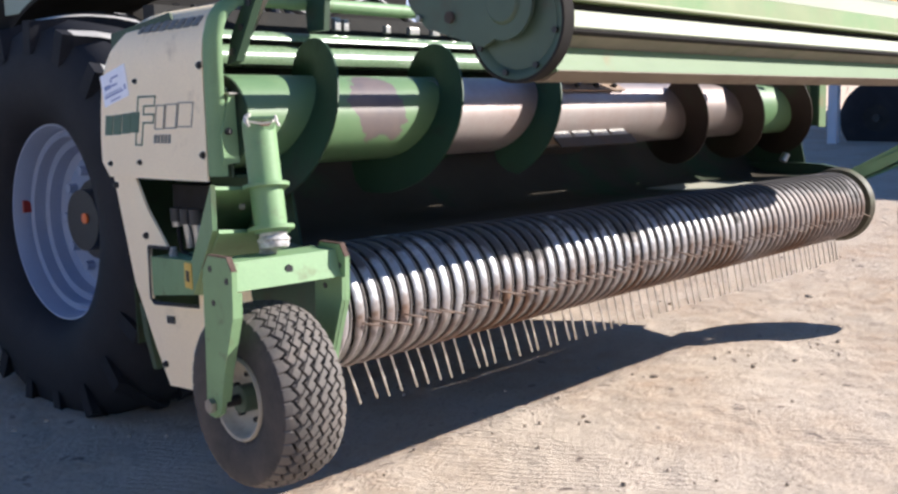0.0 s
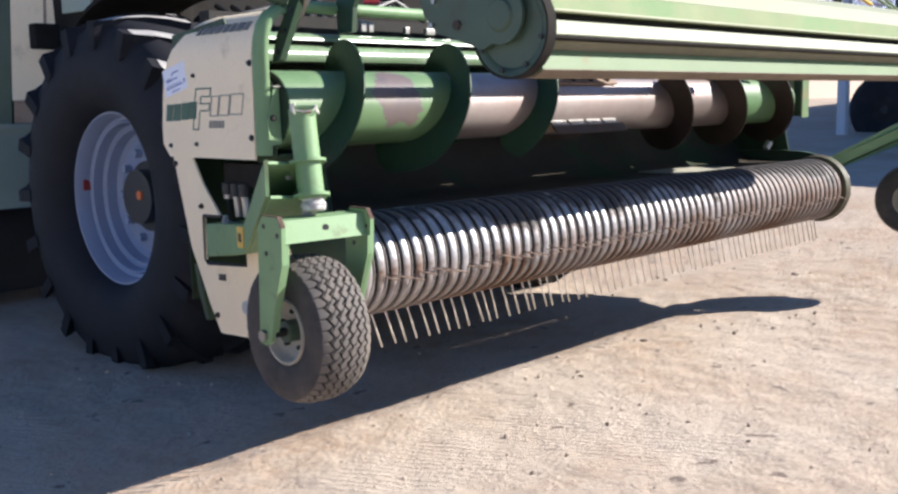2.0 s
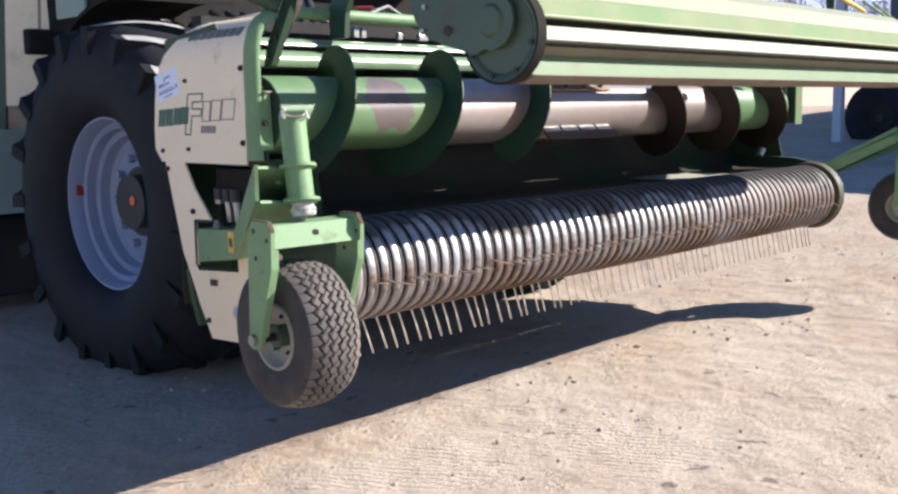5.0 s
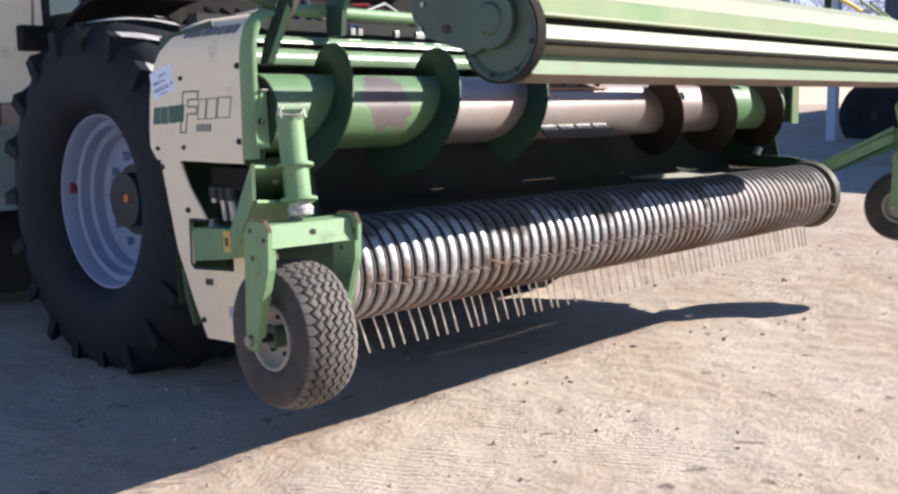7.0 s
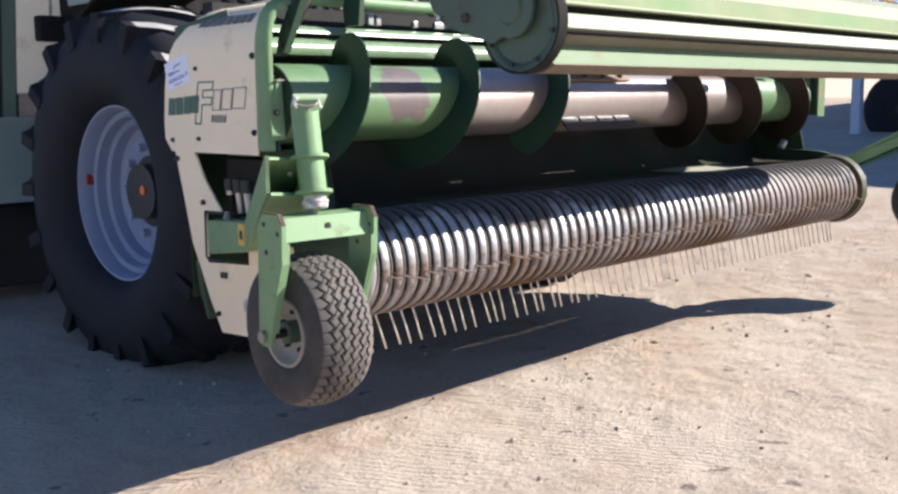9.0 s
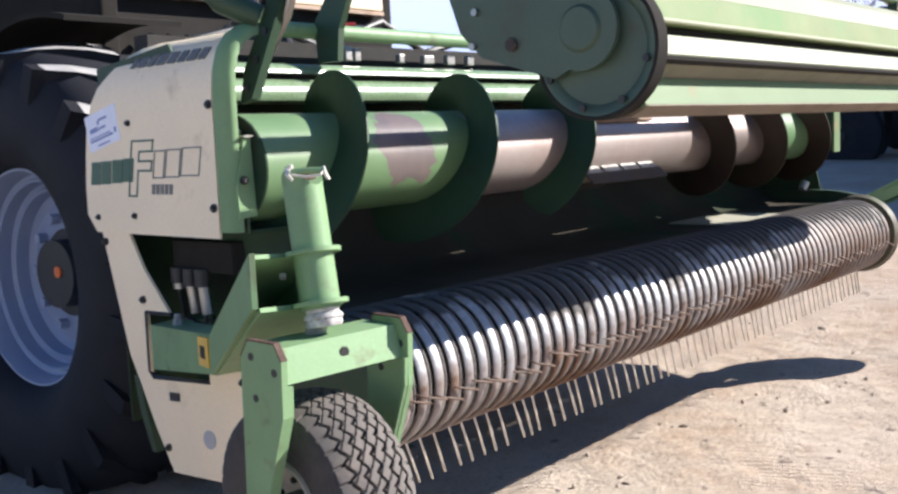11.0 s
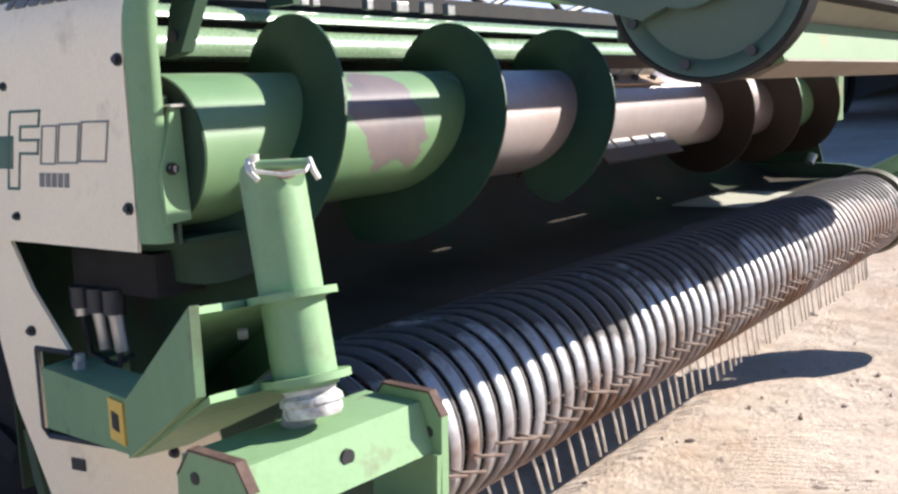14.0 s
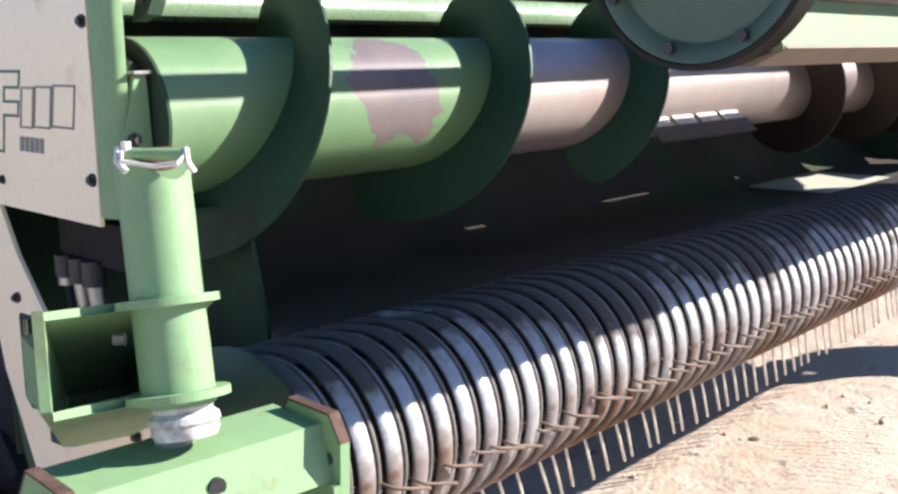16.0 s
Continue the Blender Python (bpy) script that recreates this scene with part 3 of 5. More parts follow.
def make_trim():
    # rounded green edge that runs up the front of the hood and over its top
    prof = [(0.004, 1.205), (0.004, 1.30), (0.004, 1.42), (0.004, 1.53), (0.008, 1.58), (0.022, 1.625), (0.048, 1.66), (0.085, 1.682), (0.14, 1.694)]
    sections = []
    for k, (x, z) in enumerate(prof):
        a = 0 if k < 4 else min(1.35, (k - 3) * 0.32)
        nx, nz = math.cos(a), math.sin(a)
        ring = []
        for depth, y in ((-0.003, -0.018), (-0.004, -0.045), (0.000, -0.070), (0.008, -0.086), (0.016, -0.092), (0.026, -0.092), (0.026, -0.083), (0.016, -0.080), (0.006, -0.050), (0.006, -0.018)):
            ring.append((x + depth * nx, -0.018 + (y + 0.018) * 0.66, z - depth * nz))
        sections.append(ring)
    part("front_trim", hull_loft(B(), sections), M_GREEN, header, smooth=True)


hood = make_hood()
make_decals(hood)
make_trim()


def make_side_panel():
    # beige lower panel with a notch in front and a window for the wheel arm
    bm = B()
    pieces = [
        [(0.525, 1.196), (0.404, 1.196), (0.345, 1.098), (0.345, 0.80), (0.395, 0.79), (0.435, 0.865)],
        [(0.345, 1.098), (0.243, 0.985), (0.345, 0.985)],
        [(0.395, 0.79), (0.345, 0.80), (0.345, 0.812), (0.10, 0.828), (0.10, 0.90), (-0.14, 0.905), (-0.16, 0.84), (-0.12, 0.66), (-0.03, 0.585), (0.12, 0.578), (0.275, 0.571), (0.34, 0.680)],
    ]
    for poly in pieces:
        prism(bm, poly, "x", 0.028, 0.036)
    bmesh.ops.remove_doubles(bm, verts=bm.verts, dist=0.0005)
    panel = part("side_panel", bm, M_BEIGE, header, "beige lower side panel with a window for the wheel arm")
    for y, z in ((0.508, 1.165), (0.355, 1.018), (0.288, 0.635), (-0.03, 0.845), (-0.10, 0.70)):
        bm = cyl(B(), (0.03, y, z), (0.022, y, z), 0.010, 12)
        cyl(bm, (0.023, y, z), (0.016, y, z), 0.006, 6)
        part("bolt", bm, M_BLACK, panel)
    bm = B()
    prism(bm, [(0.268, 0.762), (0.228, 0.764), (0.228, 0.786), (0.268, 0.784)], "x", 0.0245, 0.029)
    part("slot", bm, M_BLACK, panel)
    bm = cyl(B(), (0.030, 0.115, 0.682), (0.0255, 0.115, 0.682), 0.024, 20)
    part("cover_disc", bm, M_COVER, panel, "round grey cover")
    # rubber lip round the window
    bm = B()
    pipe(bm, [(0.03, 0.35, 0.985), (0.03, 0.352, 0.83), (0.03, 0.335, 0.815), (0.03, 0.10, 0.829)], 0.006, 6)
    pipe(bm, [(0.03, 0.35, 0.985), (0.03, 0.24, 0.987)], 0.006, 6)
    part("window_lip", bm, M_BLACK, panel)
    # curved lower edge strip behind the panel
    bm = prism(B(), [(0.46, 0.80), (0.44, 0.70), (0.40, 0.60), (0.38, 0.60), (0.41, 0.70), (0.44, 0.80)], "x", 0.05, 0.12)
    part("lower_strut", bm, M_GREEN_DARK, header)


make_side_panel()


# far darker green for inner sheets, part of their shade put into the colour
M_FLIGHT_DARK = material("shade_dark_green_sheet", (0.035, 0.062, 0.036), 0.7, 0, 0.25, 5, (0.040, 0.036, 0.028), 0.5, 0.75, 6, 0.1, spec=0.1)


def make_frame():
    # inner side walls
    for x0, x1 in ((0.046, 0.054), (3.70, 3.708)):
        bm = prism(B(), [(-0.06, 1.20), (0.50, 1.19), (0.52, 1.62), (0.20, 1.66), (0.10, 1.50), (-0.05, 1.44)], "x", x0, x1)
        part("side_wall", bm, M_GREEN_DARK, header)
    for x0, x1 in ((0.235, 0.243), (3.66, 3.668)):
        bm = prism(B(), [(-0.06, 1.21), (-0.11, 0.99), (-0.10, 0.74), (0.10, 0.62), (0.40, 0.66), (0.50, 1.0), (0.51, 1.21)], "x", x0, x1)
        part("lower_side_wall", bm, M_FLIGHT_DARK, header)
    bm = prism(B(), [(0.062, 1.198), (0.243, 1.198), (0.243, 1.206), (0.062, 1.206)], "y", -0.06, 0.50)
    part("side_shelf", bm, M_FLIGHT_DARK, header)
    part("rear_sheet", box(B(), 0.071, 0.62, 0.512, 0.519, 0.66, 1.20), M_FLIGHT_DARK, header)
    # bracket plate beside the hood, with its bolt
    bm = B()
    prism(bm, [(0.016, 1.236), (0.066, 1.240), (0.059, 1.422), (0.040, 1.422), (0.012, 1.318)], "y", -0.072, -0.062)
    br = part("bearing_bracket", bm, M_GREEN, header, bevel=0.002)
    bm = cyl(B(), (0.031, -0.072, 1.325), (0.031, -0.080, 1.325), 0.010, 12)
    part("bolt", cyl(bm, (0.031, -0.078, 1.325), (0.031, -0.086, 1.325), 0.007, 6), M_BLACK, br)
    bm = box(B(), 0.034, 0.072, -0.080, -0.058, 1.423, 1.428)
    part("bracket_lip", bm, M_CHROME, br)
    # auger trough: curved back sheet, then a level floor that meets the reel's bands
    pts = []
    for a in np.linspace(math.radians(35), math.radians(-72), 16):
        pts.append((0.015 + 0.335 * math.cos(a), 1.335 + 0.335 * math.sin(a)))
    pts += [(0.06, 1.003), (-0.06, 1.000), (-0.16, 1.000), (-0.235, 1.002), (-0.24, 0.985)]
    back = [(y + 0.010, z - 0.012) for y, z in pts[:-2]] + [(-0.225, 0.985)]
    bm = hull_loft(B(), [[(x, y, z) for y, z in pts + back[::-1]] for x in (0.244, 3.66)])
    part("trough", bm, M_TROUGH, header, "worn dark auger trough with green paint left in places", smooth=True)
    # pale sheet by the far end: sunlight on the floor put into its colour
    bm = hull_loft(B(), [[(x, -0.232, 1.0065), (x, 0.07, 1.0085), (x, 0.07, 1.004), (x, -0.232, 1.003)] for x in (2.36, 2.88)])
    part("floor_sheet", bm, M_SUN_PATCH, header, "pale sheet painted as a sunlit patch at the far end of the trough")
    # right-hand cheek: its upper edge runs level, then rounds down over the reel's end
    edge = [(0.30, 1.05), (0.07, 1.060), (-0.09, 1.062), (-0.20, 1.056), (-0.28, 1.040), (-0.34, 1.010), (-0.40, 0.955), (-0.44, 0.89), (-0.47, 0.82)]
    bm = prism(B(), edge + [(-0.40, 0.72), (-0.10, 0.66), (0.30, 0.70)], "x", 3.612, 3.622)
    ck = part("end_cheek", bm, M_GREEN_DARK, header, "dark green end cheek behind the reel")
    inner = [(y + 0.002, z - 0.006) for y, z in edge]
    part("cheek_flange", prism(B(), edge + inner[::-1], "x", 3.600, 3.650), M_GREEN_DARK, ck)
    # rear cross members, upper
    bm = prism(B(), [(0.222, 1.515), (0.207, 1.522), (0.201, 1.535), (0.202, 1.549), (0.208, 1.562), (0.217, 1.572), (0.230, 1.579), (0.248, 1.583), (0.30, 1.583), (0.30, 1.515)], "x", 0.08, 3.69)
    part("rear_beam", bm, M_GREEN_GLOSS, header, "pale green rounded rear beam", smooth=True)
    bm = prism(B(), [(0.222, 1.598), (0.224, 1.608), (0.233, 1.618), (0.250, 1.626), (0.32, 1.630), (0.32, 1.598)], "x", 0.09, 3.69)
    part("upper_rear_beam", bm, M_GREEN_GLOSS, header, smooth=True)
    bm = prism(B(), [(0.26, 1.583), (0.33, 1.583), (0.33, 1.60), (0.26, 1.60)], "x", 0.09, 3.69)
    part("rear_spacer", bm, M_DARK, header)
    bm = cyl(B(), (0.40, 0.26, 1.722), (3.66, 0.26, 1.722), 0.0225, 24)
    part("cross_tube", bm, M_GREEN, header, smooth=True)
    bm = box(B(), 0.10, 3.66, 0.36, 0.42, 1.60, 1.70)
    part("rear_frame_bar", bm, M_DARK, header)
    # swing arms and bolted lugs at the hood end
    bm = prism(B(), [(-0.05, 1.50), (-0.088, 1.51), (-0.118, 1.69), (-0.155, 1.86), (-0.11, 1.875), (-0.068, 1.70), (-0.04, 1.58)], "x", 0.10, 0.125)
    for v in bm.verts:
        v.co.x += (v.co.z - 1.50) * 0.32 - 0.045
    arm = part("swing_arm", bm, M_FLIGHT_DARK, header, bevel=0.003)
    for y, z in ((-0.065, 1.535), (-0.078, 1.60), (-0.09, 1.665)):
        part("bolt", cyl(B(), (0.128 + (z - 1.50) * 0.32 - 0.045, y, z), (0.050 + (z - 1.50) * 0.32, y, z), 0.010, 8), M_BLACK, arm)
    bm = pipe(B(), [(0.16, -0.02, 1.60), (0.15, -0.12, 1.70), (0.15, -0.20, 1.86)], 0.012, 10)
    part("gas_strut", bm, M_CHROME, header, smooth=True)
    bm = prism(B(), [(0.16, 1.63), (0.24, 1.63), (0.25, 1.74), (0.16, 1.86), (0.08, 1.86), (0.15, 1.72)], "x", 0.585, 0.607)
    part("lug_plate", bm, M_GREEN_DARK, header, bevel=0.002)
    bm = pipe(B(), [(0.10, 0.10, 1.90), (0.04, 0.05, 1.80), (0.06, 0.0, 1.74), (0.12, -0.06, 1.70)], 0.03, 12)
    part("lift_arm", bm, M_GREEN_DARK, header, smooth=True)
    # small bolted bits between the rear members
    rng = random.Random(8)
    for x in (0.74, 0.78, 0.98, 1.10, 1.22, 1.33):
        bm = box(B(), x, x + rng.uniform(0.02, 0.05), 0.28, 0.30, 1.645, 1.645 + rng.uniform(0.02, 0.045))
        part("clamp", bm, M_CHROME if x > 0.7 else M_DARK, header, bevel=0.002)
    bm = B()
    for k in range(5):
        pipe(bm, [(0.3 + 0.5 * k, 0.45, 1.70), (0.55 + 0.5 * k, 0.42, 1.76 + 0.03 * (k % 2)), (0.8 + 0.5 * k, 0.45, 1.70)], 0.012, 8)
    part("hydraulic_hose", bm, M_BLACK, header, smooth=True)
    # right end: bearing bracket, upright and skid plate
    plate = part("end_plate", box(B(), 3.72, 3.74, -0.132, 0.10, 1.25, 1.52), M_GREEN_DARK, header)
    # pale green on the dark plate's edge puts sunlight into its colour
    part("plate_edge", box(B(), 3.718, 3.80, -0.142, -0.1325, 1.243, 1.50), M_GREEN_PALE, plate, "front edge of the end plate, painted pale as if sunlit")
    part("bearing_flange", box(B(), 3.69, 3.719, -0.090, -0.075, 1.27, 1.46), M_GREEN_PALE, plate, bevel=0.002)
    bm = cyl(B(), (3.29, -0.14, 1.085), (3.31, -0.15, 1.12), 0.02, 10)
    part("grease_cap", bm, M_CHROME, header, smooth=True)
    # hydraulic valves behind the side notch, under a black block added as the dark hollow
    bm = box(B(), 0.088, 0.20, 0.06, 0.30, 1.09, 1.17)
    vb = part("valve_block", bm, M_CAB, header, "black block standing in for the dark hollow over the valve caps", bevel=0.004)
    for k, (x, y) in enumerate(((0.085, 0.275), (0.085, 0.225), (0.085, 0.178))):
        bm = cyl(B(), (x, y, 1.10), (x, y, 1.06 if k == 0 else 1.055), 0.021, 14)
        part("valve_cap", bm, M_BLACK, vb, smooth=True)
        if k:
            part("spool", cyl(B(), (x, y, 1.06), (x + 0.005, y - 0.006, 0.985), 0.015, 14), M_CHROME, vb, "bright cylindrical spool", smooth=True)
        else:
            part("spool", cyl(B(), (x, y, 1.065), (x, y, 1.045), 0.017, 14), M_CHROME, vb, smooth=True)
    bm = pipe(B(), [(0.085, 0.275, 1.04), (0.09, 0.27, 0.97), (0.09, 0.20, 0.955), (0.10, 0.16, 0.975)], 0.006, 8)
    pipe(bm, [(0.09, 0.178, 0.99), (0.085, 0.18, 0.95), (0.07, 0.23, 0.945)], 0.006, 8)
    part("hose", bm, M_BLACK, vb, smooth=True)


make_frame()


# ---- feed auger ----
AY, AZ = 0.015, 1.35
auger = thing("feed_auger", "feed auger with green flights and a worn bright steel tube", "auger", at=(0, AY, AZ))
auger.location = (0, 0, 0)


def make_flight(x_top, pitch, turns0, turns1, mat, label):
    """A helical flight; turns are counted from the top towards the front."""
    bm = B()
    n = int(abs(turns1 - turns0) * 48)
    rows = []
    for k in range(n + 1):
        u = turns0 + (turns1 - turns0) * k / n
        a = math.pi / 2 + u * 2 * math.pi
        x = x_top - pitch * u
        end = min(1.0, (min(k, n - k) + 0.9) / 2.5)
        ro = 0.131 + (0.240 - 0.131) * end
        c, s = math.cos(a), math.sin(a)
        rows.append([(x + d, AY + r * c, AZ + r * s) for d, r in ((-0.004, 0.120), (-0.003, ro), (0.003, ro), (0.004, 0.120))])
    part("flight", hull_loft(bm, rows), mat, auger, label, smooth=True)


bm = cyl(B(), (0.072, AY, AZ), (3.68, AY, AZ), 0.130, 72)
part("auger_tube", bm, M_AUGER, auger, "steel tube with worn green paint", smooth=True)
part("end_ring", cyl(B(), (0.067, AY, AZ), (0.0722, AY, AZ), 0.1295, 48), M_FLIGHT_DARK, auger, "dark green end ring")
bm = cyl(B(), (0.055, AY, AZ), (3.80, AY, AZ), 0.04, 24)
part("shaft", bm, M_DARK, auger, smooth=True)
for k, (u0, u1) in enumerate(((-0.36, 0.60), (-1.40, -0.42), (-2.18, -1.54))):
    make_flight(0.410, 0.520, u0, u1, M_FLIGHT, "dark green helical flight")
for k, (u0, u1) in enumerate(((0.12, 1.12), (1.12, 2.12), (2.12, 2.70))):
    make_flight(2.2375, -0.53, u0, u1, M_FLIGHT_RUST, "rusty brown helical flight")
for ang in (122, 212, 302, 32):
    rot = Matrix.Translation((0, AY, AZ)) @ Matrix.Rotation(radians(ang), 4, "X")
    lean = Matrix.Translation((0, 0.122, 0)) @ Matrix.Rotation(radians(12), 4, "X")
    pad = part("paddle", box(B(), 1.430, 1.940, 0.036, 0.085, -0.003, 0.003, rot @ lean), M_BLADE, auger, "dark worn steel feeder paddle", bevel=0.0015)
    for k in range(4):
        # the root of the paddle is cut into four tabs
        part("tab", box(B(), 1.440 + 0.125 * k, 1.545 + 0.125 * k, 0.0, 0.038, -0.0036, 0.0036, rot @ lean), M_ZINC, pad, bevel=0.0015)
    bm = box(B(), 1.45, 1.93, 0.128, 0.134, 0.006, 0.052, rot)
    part("paddle_foot", bm, M_TAN, pad)
    for k in range(4):
        bm = cyl(B(), rot @ Vector((1.50 + 0.125 * k, 0.132, 0.028)), rot @ Vector((1.50 + 0.125 * k, 0.147, 0.028)), 0.011, 8)
        part("bolt", bm, M_BLACK, pad)


# ---- crop press: long folded beam with dished end plates ----
press = thing("crop_press", "pale green crop press beam with dished end plates", "crop press")


def make_press():
    x0, x1 = 0.285, 3.20
    # lower folded profile
    bm = prism(B(), [(-0.976, 1.447), (-0.975, 1.452), (-0.957, 1.503), (-0.86, 1.503), (-0.86, 1.436)], "x", x0, x1)
    part("lower_profile", bm, M_GREEN_PALE, press, "sun-bleached green lower fold with a tan edge", bevel=0.003)
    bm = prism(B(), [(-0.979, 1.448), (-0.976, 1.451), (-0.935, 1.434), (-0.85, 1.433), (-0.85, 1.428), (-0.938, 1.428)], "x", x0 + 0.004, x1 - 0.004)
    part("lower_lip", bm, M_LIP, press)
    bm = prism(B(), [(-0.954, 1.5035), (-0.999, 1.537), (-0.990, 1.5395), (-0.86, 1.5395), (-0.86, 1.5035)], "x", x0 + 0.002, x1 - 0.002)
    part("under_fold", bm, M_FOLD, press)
    part("rubber_edge", prism(B(), [(-1.004, 1.5285), (-1.0105, 1.5345), (-1.0105, 1.5420), (-0.990, 1.5420), (-0.985, 1.5285)], "x", x0 + 0.003, x1 - 0.003), M_CAB, press, "thin black edge strip")
    bm = prism(B(), [(-1.002, 1.540), (-1.006, 1.546), (-0.985, 1.585), (-0.93, 1.585), (-0.93, 1.540)], "x", x0, x1)
    part("middle_profile", bm, M_BEIGE_PALE, press, "pale cream middle fold", bevel=0.003)
    # near-black strip in the slot, its shade done as colour
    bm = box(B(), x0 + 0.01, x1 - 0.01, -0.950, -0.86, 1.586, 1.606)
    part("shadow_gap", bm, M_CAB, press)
    bm = prism(B(), [(-0.985, 1.608), (-0.992, 1.615), (-0.985, 1.668), (-0.90, 1.668), (-0.90, 1.608)], "x", x0, x1)
    part("upper_profile", bm, M_TAN_GREEN, press, bevel=0.003)
    part("rolled_edge", cyl(B(), (x0, -0.9885, 1.612), (x1, -0.9885, 1.612), 0.0055, 12), M_BEIGE_PALE, press, "pale rolled edge", smooth=True)
    bm = prism(B(), [(-0.984, 1.669), (-0.93, 1.728), (-0.86, 1.764), (-0.86, 1.669)], "x", x0, x1)
    part("top_profile", bm, M_BEIGE_PALE, press, "pale cream top fold", bevel=0.004)
    # unseen plates added behind the beam to keep sun off trough and auger
    bm = box(B(), 0.580, 2.008, -0.602, -0.597, 1.50, 1.761)
    box(bm, 2.0085, 2.867, -0.602, -0.597, 1.50, 1.750)
    prism(bm, [(2.868, 1.441), (3.208, 1.536), (3.508, 1.641), (3.508, 1.726), (2.868, 1.750)], "y", -0.602, -0.597)
    prism(bm, [(3.308, 1.441), (3.568, 1.586), (3.708, 1.656), (4.108, 1.656), (4.108, 1.441)], "y", -0.602, -0.597)
    part("deflector_plate", bm, M_GREEN_DARK, press)
    cy, cz = -0.885, 1.563
    for side, xe in ((1, 0.262), (-1, 3.222)):
        s = side
        prof = [(xe, 0.0), (xe, 0.108), (xe - 0.010 * s, 0.118), (xe - 0.012 * s, 0.131), (xe + 0.022 * s, 0.133), (xe + 0.022 * s, 0.122), (xe + 0.012 * s, 0.110), (xe + 0.012 * s, 0.0)]
        bm = spin(B(), prof, cy, cz, 64)
        bmesh.ops.remove_doubles(bm, verts=bm.verts, dist=1e-5)
        disc = part("end_disc", bm, M_GREY_GREEN, press, "dished dark green end plate", smooth=True)
        bm = spin(B(), [(xe - 0.034 * s, 0.0), (xe - 0.034 * s, 0.040), (xe - 0.026 * s, 0.047), (xe, 0.050), (xe, 0.0)], -0.862, 1.603, 40)
        bmesh.ops.remove_doubles(bm, verts=bm.verts, dist=1e-5)
        part("hub_cap", bm, M_GREY_GREEN, disc, smooth=True)
        bm = spin(B(), [(xe - 0.014 * s, 0.1325), (xe - 0.013 * s, 0.139), (xe + 0.024 * s, 0.139), (xe + 0.024 * s, 0.1325)], cy, cz, 64)
        part("edge_band", bm, M_CAB, disc, "black edge band", smooth=True)
        for a in (-104, -59, -13, -152, 160):
            c, sn = math.cos(radians(a)), math.sin(radians(a))
            y, z = cy - 0.117 * c, cz + 0.117 * sn
            part("bolt", cyl(B(), (xe - 0.012 * s, y, z), (xe - 0.019 * s, y, z), 0.0075, 8), M_BLACK, disc)
        # arm plate that carries the beam; the far one sits inboard of its disc
        xa = xe if side == 1 else xe - 0.17
        nose = [(-0.862 + 0.082 * math.cos(radians(a)), 1.603 + 0.082 * math.sin(radians(a))) for a in range(110, 291, 15)]
        # the near arm rises to the lift frame, the far one ends in a short stub under the rail
        rise = [(-0.50, 1.80), (-0.30, 2.02), (-0.20, 1.98), (-0.20, 2.10), (-0.52, 2.10), (-0.80, 1.74)] if side == 1 else [(-0.555, 1.74), (-0.80, 1.74)]
        bm = prism(B(), nose + [(-0.80, 1.51), (-0.62, 1.565), (-0.565, 1.62)] + rise, "x", xa - 0.014 * s, xa - 0.026 * s)
        arm = part("arm_plate", bm, M_GREY_GREEN, press, bevel=0.003)
        bm = cyl(B(), (xa - 0.014 * s, -0.70, 1.585), (xa - 0.034 * s, -0.70, 1.585), 0.014, 12)
        part("pivot_bolt", bm, M_BLADE, arm, smooth=True)
        for y, z in ((-0.60, 1.59), (-0.61, 1.66)):
            part("bolt", cyl(B(), (xa - 0.026 * s, y, z), (xa - 0.036 * s, y, z), 0.008, 8), M_CHROME, arm)
    # hoses and rods by the far arm
    bm = pipe(B(), [(3.30, -0.50, 1.925), (3.50, -0.50, 1.894), (3.64, -0.50, 1.874), (3.75, -0.50, 1.852)], 0.012, 10)
    part("hydraulic_hose", bm, M_YELLOW, press, "yellow hydraulic hose", smooth=True)
    for a, b in (((3.74, -0.50, 1.905), (4.16, -0.50, 1.822)), ((3.88, -0.50, 1.905), (4.20, -0.50, 1.828))):
        part("guard_rod", cyl(B(), a, b, 0.007, 10), M_GREEN_PALE, press, smooth=True)
    # cross rail that ties the two arms together
    bm = pipe(B(), [(0.26, -0.613, 1.893), (3.23, -0.613, 1.893)], 0.021, 14)
    part("rail", bm, M_GREEN, press, smooth=True)
    part("rail_stay", box(B(), 3.055, 3.070, -0.632, -0.594, 1.70, 1.885), M_GREEN_DARK, press)
    # out-of-view sheet added over the rail to shade the top of the auger
    part("guard_sheet", box(B(), 1.60, 2.50, -0.616, -0.611, 1.915, 2.08), M_GREEN_DARK, press)


make_press()


# ---- pick-up reel ----
RY, RZ, RR = -0.300, 0.853, 0.165
PITCH, X_FIRST, N_BANDS = 0.0545, 0.075, 64
reel = thing("pickup_reel", "pick-up reel with curved steel wrapper bands and spring tines", "pick-up reel")


